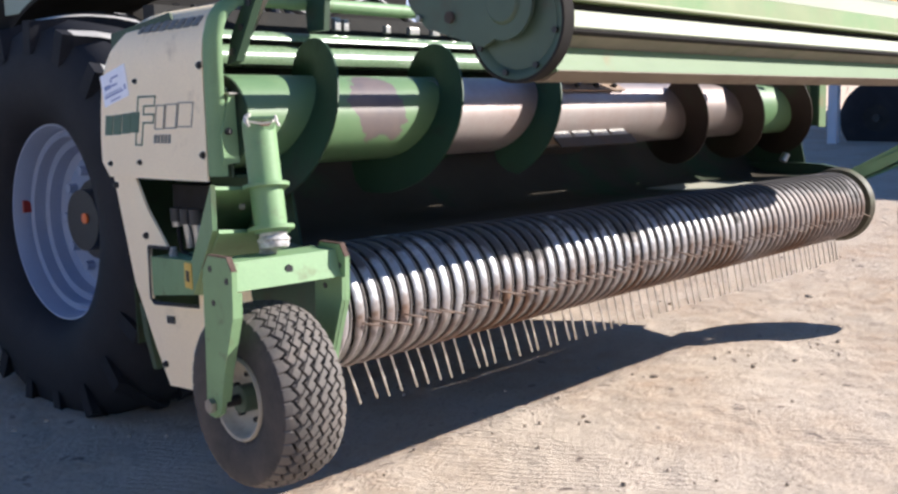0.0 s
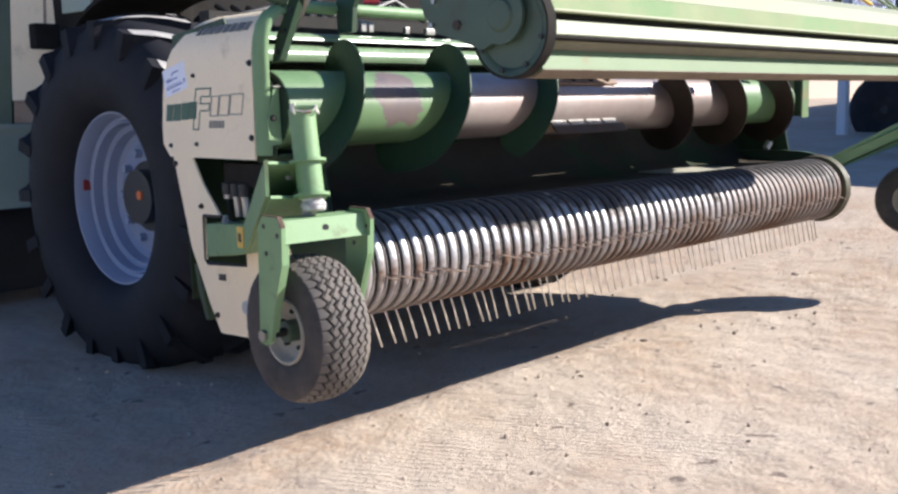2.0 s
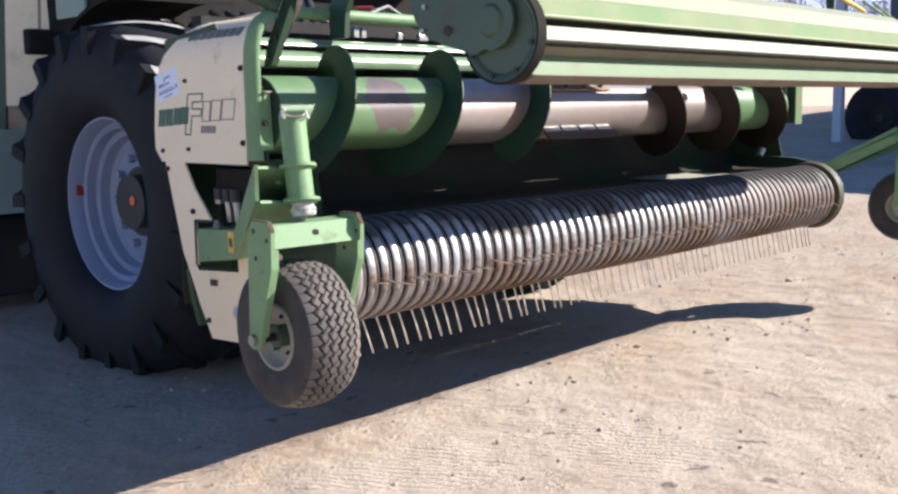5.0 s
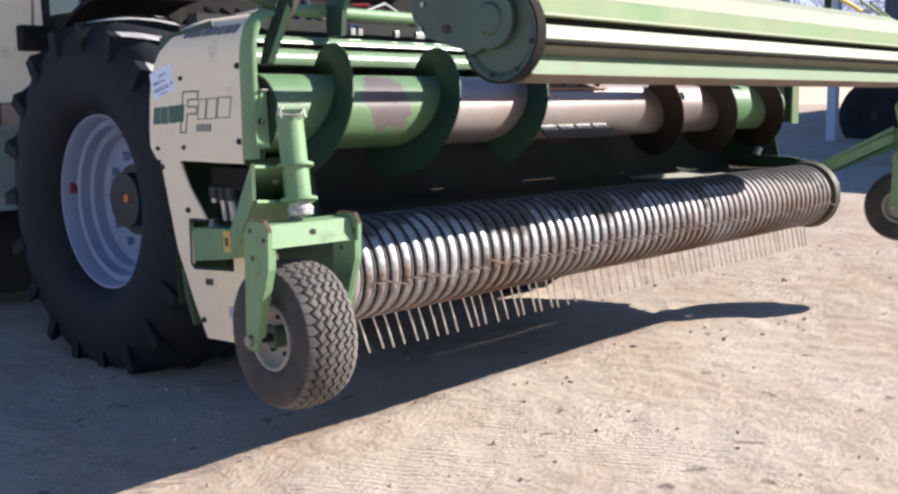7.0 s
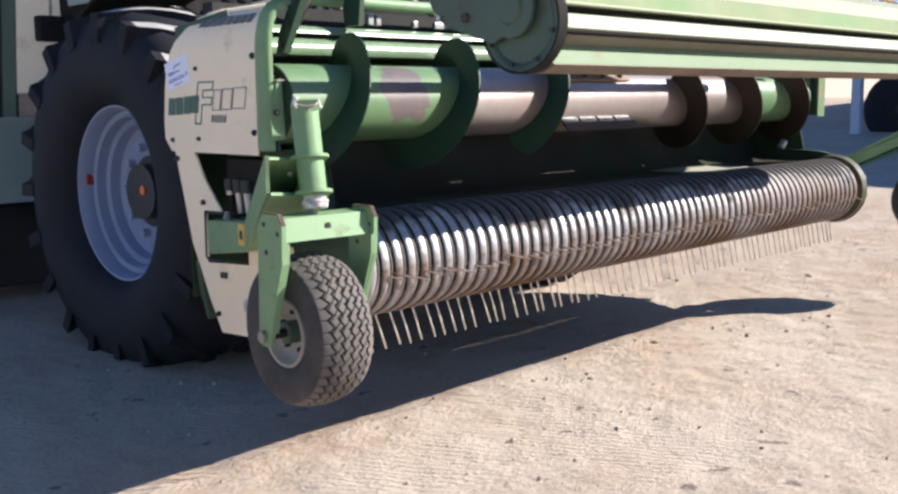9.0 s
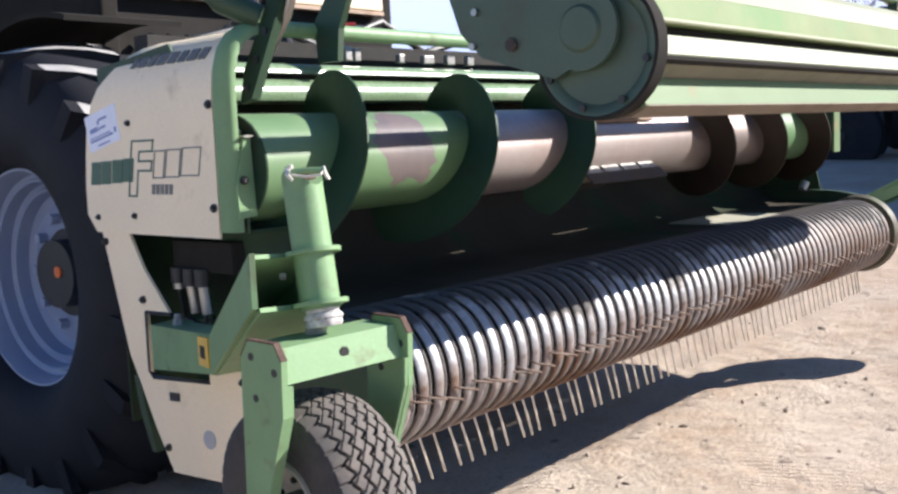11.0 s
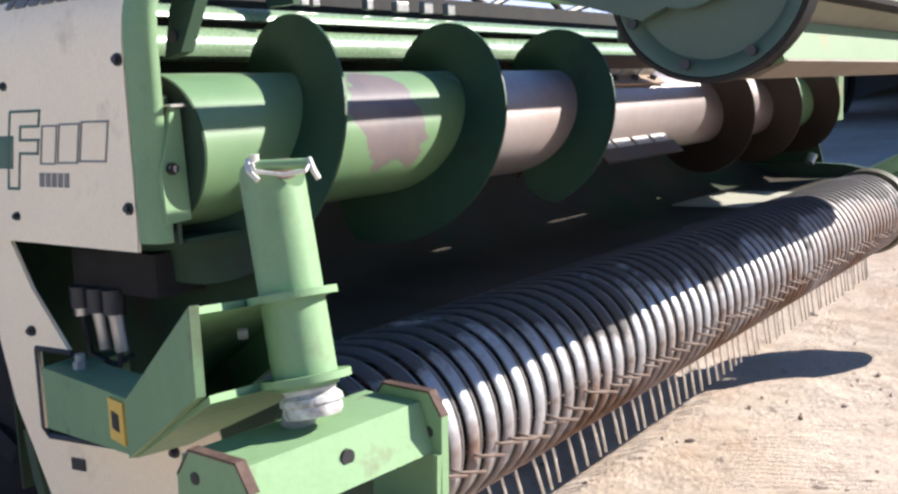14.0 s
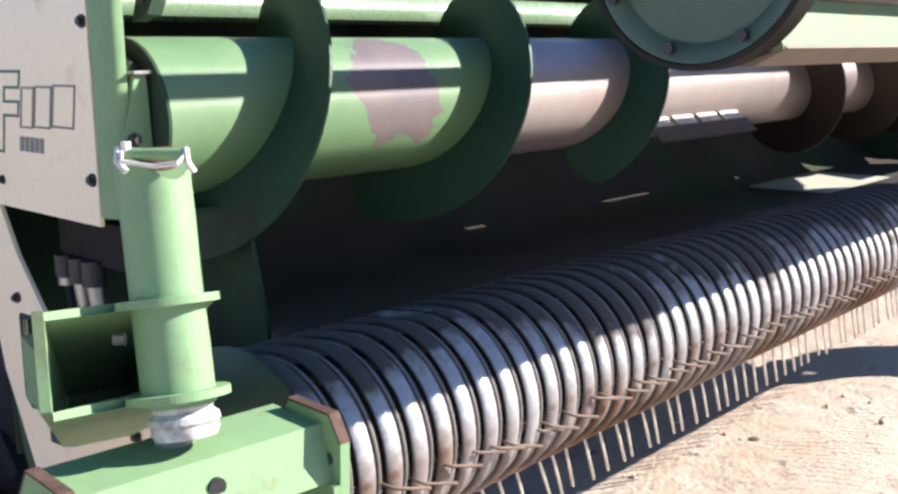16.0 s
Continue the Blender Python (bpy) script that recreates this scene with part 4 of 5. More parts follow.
def band_mesh(wide=True):
    """One wrapper band: from under the reel, round its front and over the top, back to the trough."""
    path = []
    for d in np.linspace(262, 82, 30):
        a = radians(d)
        path.append((RY + RR * math.cos(a), RZ + RR * math.sin(a), math.cos(a), math.sin(a)))
    path += [(-0.215, 1.008, 0.2, 0.98), (-0.16, 0.990, 0.4, 0.9), (-0.115, 0.955, 0.6, 0.8)]
    w = 0.0150
    prof = [(-w, -0.005), (-w, -0.0015), (-w * 0.8, 0.0008), (0.0, 0.003), (w * 0.8, 0.0008), (w, -0.0015), (w, -0.005)]
    slim = [(-0.0028, -0.026), (-0.0028, -0.006), (0.0, -0.0045), (0.0028, -0.006), (0.0028, -0.026)]
    rows = []
    for k, (y, z, c, s) in enumerate(path):
        # below the tine row the band narrows, imitating a thin lit edge; the spacer behind it widens
        low = min(1.0, max(0.0, (11 - k) / 2.5))
        f = 1 - 0.46 * low if wide else 1 + 2.9 * low
        rows.append([(x * f, y + d * c, z + d * s) for x, d in (prof if wide else slim)])
    return hull_loft(B(), rows)


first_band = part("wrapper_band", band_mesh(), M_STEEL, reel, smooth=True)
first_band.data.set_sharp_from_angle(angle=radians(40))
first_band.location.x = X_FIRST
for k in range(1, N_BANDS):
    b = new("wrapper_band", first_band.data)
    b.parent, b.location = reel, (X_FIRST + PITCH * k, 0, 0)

first_strip = part("spacer_strip", band_mesh(False), M_SPACER, reel, smooth=True)
first_strip.location.x = X_FIRST + PITCH * 0.5
for k in range(1, N_BANDS - 1):
    b = new("spacer_strip", first_strip.data)
    b.parent, b.location = reel, (X_FIRST + PITCH * (k + 0.5), 0, 0)

# near-black core that fills in the shade between the bands, and tine bars
core = part("reel_core", cyl(B(), (0.05, RY, RZ), (3.55, RY, RZ), 0.130, 48), M_CAB, reel, smooth=True)
for ang in (20, 110, 195, 252, 310):
    a = radians(ang)
    p = (RY + 0.125 * math.cos(a), RZ + 0.125 * math.sin(a))
    part("tine_bar", cyl(B(), (0.05, *p), (3.50, *p), 0.014, 10), M_RUST, reel, smooth=True)


def tine_mesh(path, mat, r):
    """One spring tine: (along the bar, outwards, backwards) points from the bar to the tip."""
    bm = pipe(B(), path, r, 6)
    bmesh.ops.recalc_face_normals(bm, faces=bm.faces)
    me = bpy.data.meshes.new("tine")
    bm.to_mesh(me)
    bm.free()
    me.materials.append(mat)
    for f in me.polygons:
        f.use_smooth = True
    return me


TINE = tine_mesh([(0, 0.10, 0.0), (0.001, 0.175, 0.0), (0.002, 0.225, 0.001), (0.004, 0.300, 0.004)], M_TINE, 0.0035)
TINE_FRONT = tine_mesh([(-0.006, 0.12, -0.006), (0.0, 0.162, 0.0), (0.010, 0.176, 0.004), (0.034, 0.182, 0.010), (0.072, 0.188, 0.020)], M_TINE_RUST, 0.0028)
TINE_TOP = tine_mesh([(0, 0.10, 0.0), (0.001, 0.165, 0.0), (0.002, 0.200, 0.002), (0.004, 0.225, 0.006)], M_SPACER, 0.0030)
rng = random.Random(11)
# (angle of the bar, tine, every nth gap, first gap, lean along the bar, spread of the lean)
for ang, me, step, start, tip, loose in ((266, TINE, 1, 0, -17, 1.3), (188, TINE_FRONT, 1, 0, -3, 3), (104, TINE_TOP, 2, 9, -46, 4)):
    for k in range(start, N_BANDS - 1, step):
        if ang == 104 and rng.random() < 0.35:
            continue
        t = new("tine", me)
        t.parent = reel
        jit = rng.gauss(0, 0.6 if ang == 266 else 2.0)
        t.matrix_basis = Matrix.Translation((X_FIRST + PITCH * (k + 0.5) + 0.006 + rng.gauss(0, 0.0015), RY, RZ)) @ Matrix.Rotation(radians(ang + jit), 4, "X") @ Matrix.Rotation(radians(rng.gauss(tip, loose)), 4, "Z")

for x0, x1 in ((0.030, 0.042), (3.565, 3.605)):
    bm = spin(B(), [(x0, 0.0), (x0, 0.178), (x1 - 0.006, 0.188), (x1, 0.182), (x1, 0.0)], RY, RZ, 48)
    bmesh.ops.remove_doubles(bm, verts=bm.verts, dist=1e-5)
    ed = part("end_plate", bm, M_GREEN_DARK if x0 < 1 else M_OLIVE, reel, "olive reel end plate", smooth=True)
    if x0 > 1:
        part("bolt", cyl(B(), (x1, RY - 0.15, RZ + 0.06), (x1 + 0.03, RY - 0.15, RZ + 0.06), 0.014, 10), M_CHROME, ed)

# ---- gauge wheels ----
def tyre_mesh(cy, cz, xc, R):
    """Implement tyre: flat ribbed tread with zig-zag grooves, square shoulders and rounded sidewalls."""
    n, zigs = 480, 40
    half = 0.076
    cols = []                                   # (x, radius, tread position or None), from bead to bead
    side = [(0.060, 0.086), (0.068, 0.090), (0.075, 0.101), (0.079, 0.118), (0.081, 0.138), (0.0815, 0.152), (0.0805, 0.166), (0.0785, 0.176)]
    for x, r in side:
        cols.append((-x, r * R / 0.202, None))
    m = 84
    for i in range(m):
        u = -1 + 2 * i / (m - 1)
        r = R - 0.0175 * abs(u) ** 2.6
        cols.append((u * half, r, u))
    for x, r in side[::-1]:
        cols.append((x, r * R / 0.202, None))
    w = len(cols)
    verts, faces, dark = [], [], set()
    for k in range(n):
        a = 2 * math.pi * k / n
        f = (k / n * zigs) % 1
        zig = f / 0.72 * 2 - 1 if f < 0.72 else 1 - (f - 0.72) / 0.28 * 2
        for i, (x, r, u) in enumerate(cols):
            if u is not None:
                for g in (-0.70, -0.36, 0.0, 0.36, 0.70):
                    if abs(u - g - 0.085 * zig) < 0.034:
                        r -= 0.009
                        dark.add(k * w + i)
                if abs(u) > 0.80 and f < 0.16:
                    r -= 0.004
                # fine sipe across each rib
                elif 0.04 < (f + u * 3.0) % 1 < 0.13 and abs(u) < 0.72:
                    r -= 0.003
                    dark.add(k * w + i)
            verts.append((xc + x, cy + r * math.cos(a), cz + r * math.sin(a)))
    for k in range(n):
        for i in range(w - 1):
            a, b = k * w + i, ((k + 1) % n) * w + i
            faces.append((a, a + 1, b + 1, b))
    me = bpy.data.meshes.new("tyre")
    me.from_pydata(verts, [], faces)
    for mat in (M_RUBBER, M_TREAD, M_GROOVE):
        me.materials.append(mat)
    for f in me.polygons:
        i = f.index % (w - 1)
        tread = cols[i][2] is not None and cols[i + 1][2] is not None
        f.use_smooth = not tread
        if tread:
            # grooves and sipes go near-black, so their shade sits in the colour
            f.material_index = 2 if sum(v in dark for v in f.vertices) >= 3 else 1
    return me


def make_gauge_wheel(label):
    g = thing("gauge_wheel", label, "gauge wheel", "gauge wheels of the header")
    wy, wz, wx, R = -0.607, 0.765, -0.285, 0.202
    # arm: sloping box beam from the header, then an open box out to the swivel tube
    bm = B()
    hull_loft(bm, [[(0.10, 0.30, 0.845), (0.10, 0.30, 0.963), (0.16, 0.25, 0.963), (0.16, 0.25, 0.845)],
                   [(-0.005, 0.285, 0.848), (-0.005, 0.285, 0.963), (0.07, 0.22, 0.963), (0.07, 0.22, 0.848)],
                   [(-0.155, -0.170, 0.918), (-0.155, -0.170, 1.003), (-0.07, -0.19, 1.003), (-0.07, -0.19, 0.918)]])
    part("arm_beam", bm, M_GREEN, g, bevel=0.003)
    # plates of the outer box: outer, inner, top and bottom
    o0, o1, i0, i1 = (-0.155, -0.168), (-0.385, -0.600), (-0.075, -0.19), (-0.232, -0.560)

    def plate(p0, z00, z01, p1, z10, z11, t, nm):
        d = Vector((p1[0] - p0[0], p1[1] - p0[1], 0)).normalized()
        s = Vector((d.y, -d.x, 0)) * t
        sec = []
        for p, a, b in ((p0, z00, z01), (p1, z10, z11)):
            q = Vector((*p, 0))
            sec.append([q + Vector((0, 0, a)), q + Vector((0, 0, b)), q - s + Vector((0, 0, b)), q - s + Vector((0, 0, a))])
        part(nm, hull_loft(B(), sec), M_GREEN, g, bevel=0.0015)
    plate(o0, 0.918, 1.003, o1, 1.130, 1.225, -0.010, "outer_plate")
    plate(i0, 0.93, 1.003, i1, 1.130, 1.222, 0.008, "inner_plate")
    tx, ty = -0.269, -0.622
    lean = Matrix.Translation((tx, ty, 1.175)) @ Matrix.Rotation(radians(-12), 4, "X") @ Matrix.Rotation(radians(4), 4, "Y") @ Matrix.Translation((-tx, -ty, -1.175))
    for z, zb, nm in ((1.219, 0.999, "upper_plate"), (1.128, 0.924, "lower_plate")):
        ring = [(tx + 0.050 * math.cos(a), ty + 0.050 * math.sin(a)) for a in np.linspace(radians(20), radians(-215), 40)]
        top = [(x, y, z) for x, y in ring] + [(o1[0], o1[1], z), (o0[0], o0[1], zb), (i0[0], i0[1], zb), (i1[0], i1[1], z)]
        bm = B()
        up = [bm.verts.new(p) for p in top]
        lo = [bm.verts.new((p[0], p[1], p[2] - 0.008)) for p in top]
        n = len(top)
        for i in range(n):
            j = (i + 1) % n
            bm.faces.new((up[i], up[j], lo[j], lo[i]))
        bm.faces.new(up)
        bm.faces.new(lo[::-1])
        bmesh.ops.triangulate(bm, faces=[f for f in bm.faces if len(f.verts) > 4])
        for v in list(up) + list(lo):
            if (v.co.xy - Vector((tx, ty))).length < 0.14:
                v.co = lean @ v.co
        part(nm, bm, M_GREEN, g)
    # swivel tube with a slanted, slotted top, spindle pin and clip
    bm = B()
    rows = []
    for z in (1.114, 1.20, 1.30, 1.345):
        rows.append([(tx + 0.0355 * math.cos(a), ty + 0.0355 * math.sin(a), z + (0.016 * math.cos(2 * a) if z > 1.34 else 0)) for a in np.linspace(0, 2 * math.pi, 32, endpoint=False)])
    hull_loft(bm, rows)
    bm.transform(lean)
    tube = part("swivel_tube", bm, M_GREEN, g, smooth=True)
    bm = cyl(B(), (tx, ty, 1.34), (tx, ty, 1.362), 0.026, 20)
    bm.transform(lean)
    part("spindle", bm, M_RUST, tube, smooth=True)
    tx, ty = -0.272, -0.613
    part("pin", cyl(B(), (tx - 0.019, ty + 0.027, 1.357), (tx + 0.020, ty - 0.028, 1.357), 0.0058, 14), M_GREEN, tube, smooth=True)
    # thin wire clips with bent ends on both ends of the pin
    bm = pipe(B(), [(tx - 0.022, ty + 0.018, 1.360), (tx - 0.028, ty + 0.008, 1.352), (tx - 0.008, ty - 0.013, 1.347), (tx + 0.005, ty - 0.033, 1.350), (tx + 0.018, ty - 0.029, 1.358)], 0.0022, 8)
    pipe(bm, [(tx - 0.020, ty + 0.026, 1.363), (tx - 0.027, ty + 0.018, 1.352), (tx - 0.024, ty + 0.008, 1.342)], 0.0034, 8)
    pipe(bm, [(tx + 0.019, ty - 0.026, 1.362), (tx + 0.014, ty - 0.036, 1.350), (tx + 0.019, ty - 0.038, 1.341)], 0.0034, 8)
    part("clip", bm, M_PIN, tube, "pale plated wire clip", smooth=True)
    part("pin_head", cyl(B(), (tx - 0.015, ty + 0.021, 1.360), (tx - 0.015, ty + 0.021, 1.369), 0.005, 10), M_PIN, tube)
    tx, ty = -0.266, -0.622
    bm = spin(B(), [(0.0, 0.020), (0.0, 0.027), (0.006, 0.030), (0.010, 0.028), (0.015, 0.034), (0.021, 0.035), (0.024, 0.032), (0.030, 0.033), (0.036, 0.030), (0.036, 0.016)], 0, 0, 32)
    bmesh.ops.transform(bm, verts=bm.verts, matrix=lean @ Matrix.Translation((tx, ty, 1.118)) @ Matrix.Rotation(radians(90), 4, "Y"))
    part("spindle_stub", cyl(B(), (tx - 0.002, ty + 0.012, 1.062), (tx, ty, 1.11), 0.019, 18), M_ZINC, g, smooth=True)
    part("collar", bm, M_WHITE, g, "white ribbed nylon collar", smooth=True)
    part("box_bolt", cyl(B(), (-0.292, -0.552, 1.170), (-0.284, -0.560, 1.170), 0.0065, 8), M_ZINC, g, "bright bolt inside the arm")
    # pale strip along the outer plate's top edge, a glint done in colour
    bm = B()
    e0, e1 = Vector((*o0, 1.003)), Vector((*o1, 1.225))
    a, b = e0.lerp(e1, 0.04), e0.lerp(e1, 0.40)
    hull_loft(bm, [[p + Vector(d) for d in ((-0.0022, 0, -0.011), (-0.0022, 0, 0.0025), (0.0105, 0, 0.0025), (0.0105, 0, -0.004))] for p in (a, b)])
    part("scuffed_edge", bm, M_GLINT, g, "pale strip painted as a glint along the arm's edge")
    bm = cyl(B(), (0.004, 0.180, 0.955), (0.004, 0.180, 0.985), 0.013, 6)
    cyl(bm, (0.004, 0.180, 0.980), (0.004, 0.180, 0.998), 0.009, 12)
    part("hose_fitting", bm, M_ZINC, g, "plated hose fitting")
    # yellow decal on the arm
    bm = B()
    a, b = Vector((-0.145, -0.140)), Vector((-0.124, -0.077))
    hull_loft(bm, [[(p.x - 0.0065, p.y, z) for p, z in ((a, 0.928), (b, 0.925), (b, 0.990), (a, 0.994))], [(p.x + 0.004, p.y, z) for p, z in ((a, 0.928), (b, 0.925), (b, 0.990), (a, 0.994))]])
    dec = part("decal", bm, M_YELLOW, g, "yellow warning decal")
    bm = B()
    a2, b2 = a.lerp(b, 0.3), a.lerp(b, 0.75)
    hull_loft(bm, [[(p.x - 0.008, p.y, z) for p, z in ((a2, 0.945), (b2, 0.945), (b2, 0.972), (a2, 0.972))], [(p.x - 0.004, p.y, z) for p, z in ((a2, 0.945), (b2, 0.945), (b2, 0.972), (a2, 0.972))]])
    part("print", bm, M_BLACK, dec)
    # fork and wheel, turned a little on the swivel
    fixed = set(g.children_recursive)
    bm = prism(B(), [(-0.692, 1.012), (-0.674, 1.070), (-0.585, 1.070), (-0.580, 1.012)], "x", -0.404, -0.134)
    fb = part("fork_bridge", bm, M_GREEN, g, bevel=0.0025)
    bm = cyl(B(), (-0.264, -0.6845, 1.0425), (-0.264, -0.677, 1.0425), 0.0095, 16)
    part("grease_hole", bm, M_BLACK, fb)
    for x0, x1 in ((-0.416, -0.404), (-0.134, -0.122)):
        bm = prism(B(), [(-0.706, 1.056), (-0.688, 1.083), (-0.614, 1.083), (-0.592, 1.054), (-0.588, 0.900), (-0.582, 0.760), (-0.586, 0.742), (-0.612, 0.738), (-0.636, 0.752), (-0.658, 0.840), (-0.702, 0.960)], "x", x0, x1)
        leg = part("fork_leg", bm, M_GREEN, g, bevel=0.002)
        fx0, fx1 = (x1 - 0.001, x1 + 0.011) if x0 < -0.3 else (x0 - 0.008, x0 + 0.001)
        edge = [(-0.704, 1.011), (-0.701, 0.960), (-0.657, 0.840), (-0.640, 0.775)]
        bm = prism(B(), edge + [(y + 0.008, z) for y, z in edge[::-1]], "x", fx0, fx1)
        part("leg_flange", bm, M_GREEN, leg, bevel=0.0015)
        bm = prism(B(), [(-0.7067, 1.056), (-0.6885, 1.0842), (-0.6135, 1.0842), (-0.5912, 1.054), (-0.5935, 1.053), (-0.615, 1.0815), (-0.687, 1.0815), (-0.7040, 1.055)], "x", x0 - 0.0004, x1 + 0.0004)
        part("chipped_edge", bm, M_RUST, leg, "rusty chipped edge")
        for y, z in ((-0.685, 1.035), (-0.622, 1.055), (-0.630, 0.985)):
            part("hole", cyl(B(), (x0 - 0.0012, y, z), (x1 + 0.0012, y, z), 0.007, 10), M_BLACK, leg)
        part("axle_nut", cyl(B(), (x0 - 0.012, wy, wz), (x1 + 0.012, wy, wz), 0.016, 6), M_CHROME, leg)
    # wheel
    tyre = new("tyre", tyre_mesh(wy, wz, wx, R))
    tyre.parent = g
    prof = [(-0.070, 0.080), (-0.076, 0.084), (-0.077, 0.089), (-0.070, 0.092), (-0.05, 0.086), (0.05, 0.086), (0.070, 0.092), (0.077, 0.089), (0.076, 0.084), (0.070, 0.080), (0.050, 0.076), (0.030, 0.070), (0.02, 0.0), (-0.02, 0.0), (-0.034, 0.040), (-0.046, 0.070), (-0.058, 0.077)]
    bm = spin(B(), [(wx + x, r) for x, r in prof], wy, wz, 48)
    bmesh.ops.remove_doubles(bm, verts=bm.verts, dist=1e-5)
    rim = part("rim", bm, M_CREAM_RIM, g, "dusty cream wheel rim", smooth=True)
    part("hub", cyl(B(), (wx - 0.070, wy, wz), (wx + 0.070, wy, wz), 0.030, 20), M_GREY_GREEN, rim, smooth=True)
    part("axle", cyl(B(), (-0.42, wy, wz), (-0.118, wy, wz), 0.012, 12), M_DARK, rim)
    for k in range(5):
        a = radians(72 * k + 20)
        p = (wy + 0.052 * math.cos(a), wz + 0.052 * math.sin(a))
        part("wheel_bolt", cyl(B(), (wx - 0.052, *p), (wx - 0.03, *p), 0.006, 6), M_DARK, rim)
    turn = Matrix.Translation((-0.268, -0.622, 0)) @ Matrix.Rotation(-0.08, 4, "Z") @ Matrix.Translation((0.268, 0.622, 0))
    for o in g.children_recursive:
        if o not in fixed:
            o.data.transform(turn)
    return g


left_wheel = make_gauge_wheel("green castor fork with a small ribbed gauge tyre")


def mirrored_copy(ob, x_mid, dx, dy):
    """The opposite-hand twin, with meshes of its own."""
    made = {}
    for o in (ob, *ob.children_recursive):
        c = o.copy()
        if o.data:
            me = o.data.copy()
            me.transform(Matrix.Translation((2 * x_mid + dx, dy, 0)) @ Matrix.Diagonal((-1, 1, 1, 1)))
            me.flip_normals()
            c.data = me
        scene.collection.objects.link(c)
        c.parent = made.get(o.parent)
        made[o] = c
    return made[ob]


right_wheel = mirrored_copy(left_wheel, 1.89, 0.05, -0.03)
tagged(right_wheel, "green castor fork and gauge tyre beyond the reel's end")


# ---- forage harvester ----
harv = thing("forage_harvester", "green and beige forage harvester with large lugged front tyre", "harvester")
HX0, HX1, HY, HZ, HR = 0.345, 0.96, 1.692, 0.947, 0.835


def make_big_wheel(xo, flip):
    """Front drive wheel; its outer face looks along -x, or +x when flipped."""
    w = HX1 - HX0

    def X(v):
        return xo + (v if not flip else w - v)
    prof = [(0.10, 0.398), (0.055, 0.42), (0.008, 0.465), (-0.022, 0.55), (-0.020, 0.66), (0.020, 0.775), (0.10, 0.832), (0.32, HR), (w - 0.10, 0.832), (w - 0.035, 0.785), (w, 0.6), (w - 0.05, 0.43), (w - 0.1, 0.405)]
    bm = spin(B(), [(X(x), r) for x, r in prof], HY, HZ, 72)
    n, lugs = 19, []
    for side in (0, 1):
        for k in range(n):
            a0 = 2 * math.pi * (k + 0.5 * side) / n
            sec = []
            for j in range(5):
                f = j / 4
                x = 0.02 + f * (w / 2 - 0.01)
                if side:
                    x = w - x
                a = a0 + 0.30 * f
                top = HR + 0.034 - 0.05 * (1 - f) ** 2
                half = 0.030 - 0.006 * f
                ring = []
                for da, r in ((-half * 1.3, HR - 0.09), (-half, top), (half, top), (half * 1.3, HR - 0.09)):
                    aa = a + da / HR
                    ring.append((X(x), HY + r * math.cos(aa), HZ + r * math.sin(aa)))
                sec.append(ring)
            # shoulder of the lug, wrapped down the sidewall
            out = []
            for da, r in ((-0.036, HR - 0.15), (-0.030, HR - 0.02), (0.030, HR - 0.02), (0.036, HR - 0.15)):
                aa = a0 - 0.02 + da / HR
                out.append((X(-0.020 if not side else w - 0.004), HY + r * math.cos(aa), HZ + r * math.sin(aa)))
            lugs.append([out] + sec)
    wheel = part("front_wheel", cyl(B(), (X(0.25), HY, HZ), (X(0.40), HY, HZ), 0.17, 32), M_BLACK, harv, "large drive wheel", smooth=True)
    part("tyre", bm, M_RUBBER_BIG, wheel, "black lugged agricultural tyre", smooth=True)
    for sec in lugs:
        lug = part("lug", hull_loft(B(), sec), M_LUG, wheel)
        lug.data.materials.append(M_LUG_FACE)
        # upper lug tops get a pale material: sunlight painted into their colour
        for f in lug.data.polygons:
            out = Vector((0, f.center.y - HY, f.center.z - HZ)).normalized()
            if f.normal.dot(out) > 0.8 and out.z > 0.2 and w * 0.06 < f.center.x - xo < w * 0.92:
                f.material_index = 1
    rp = [(0.098, 0.408), (0.088, 0.414), (0.080, 0.412), (0.082, 0.400), (0.105, 0.388), (0.150, 0.380), (0.156, 0.368), (0.146, 0.362), (0.152, 0.352), (0.200, 0.345), (0.208, 0.332), (0.198, 0.326), (0.205, 0.316), (0.255, 0.308), (0.272, 0.280), (0.262, 0.25), (0.262, 0.10), (0.29, 0.10), (0.31, 0.30), (0.31, 0.40), (0.20, 0.412)]
    rim = part("rim", spin(B(), [(X(x), r) for x, r in rp], HY, HZ, 72), M_RIM, wheel, "silver stepped wheel rim", smooth=True)
    return wheel, X


wheel, WX = make_big_wheel(HX0, False)
for k in range(10):
    a = radians(36 * k)
    p = (HY + 0.215 * math.cos(a), HZ + 0.215 * math.sin(a))
    part("wheel_nut", cyl(B(), (WX(0.27), *p), (WX(0.225), *p), 0.020, 6), M_RIM, wheel)
part("hub", cyl(B(), (WX(0.30), HY, HZ), (WX(0.19), HY, HZ), 0.13, 24), M_BLACK, wheel, smooth=True)
part("hub_reflector", cyl(B(), (WX(0.20), HY - 0.03, HZ + 0.01), (WX(0.182), HY - 0.03, HZ + 0.01), 0.022, 16), M_ORANGE, wheel, "orange hub cap")
part("rim_mark", box(B(), WX(0.115), WX(0.158), HY + 0.375, HY + 0.402, HZ + 0.020, HZ + 0.075), M_RED, wheel, "red mark on the rim", bevel=0.004)
make_big_wheel(2.78, True)


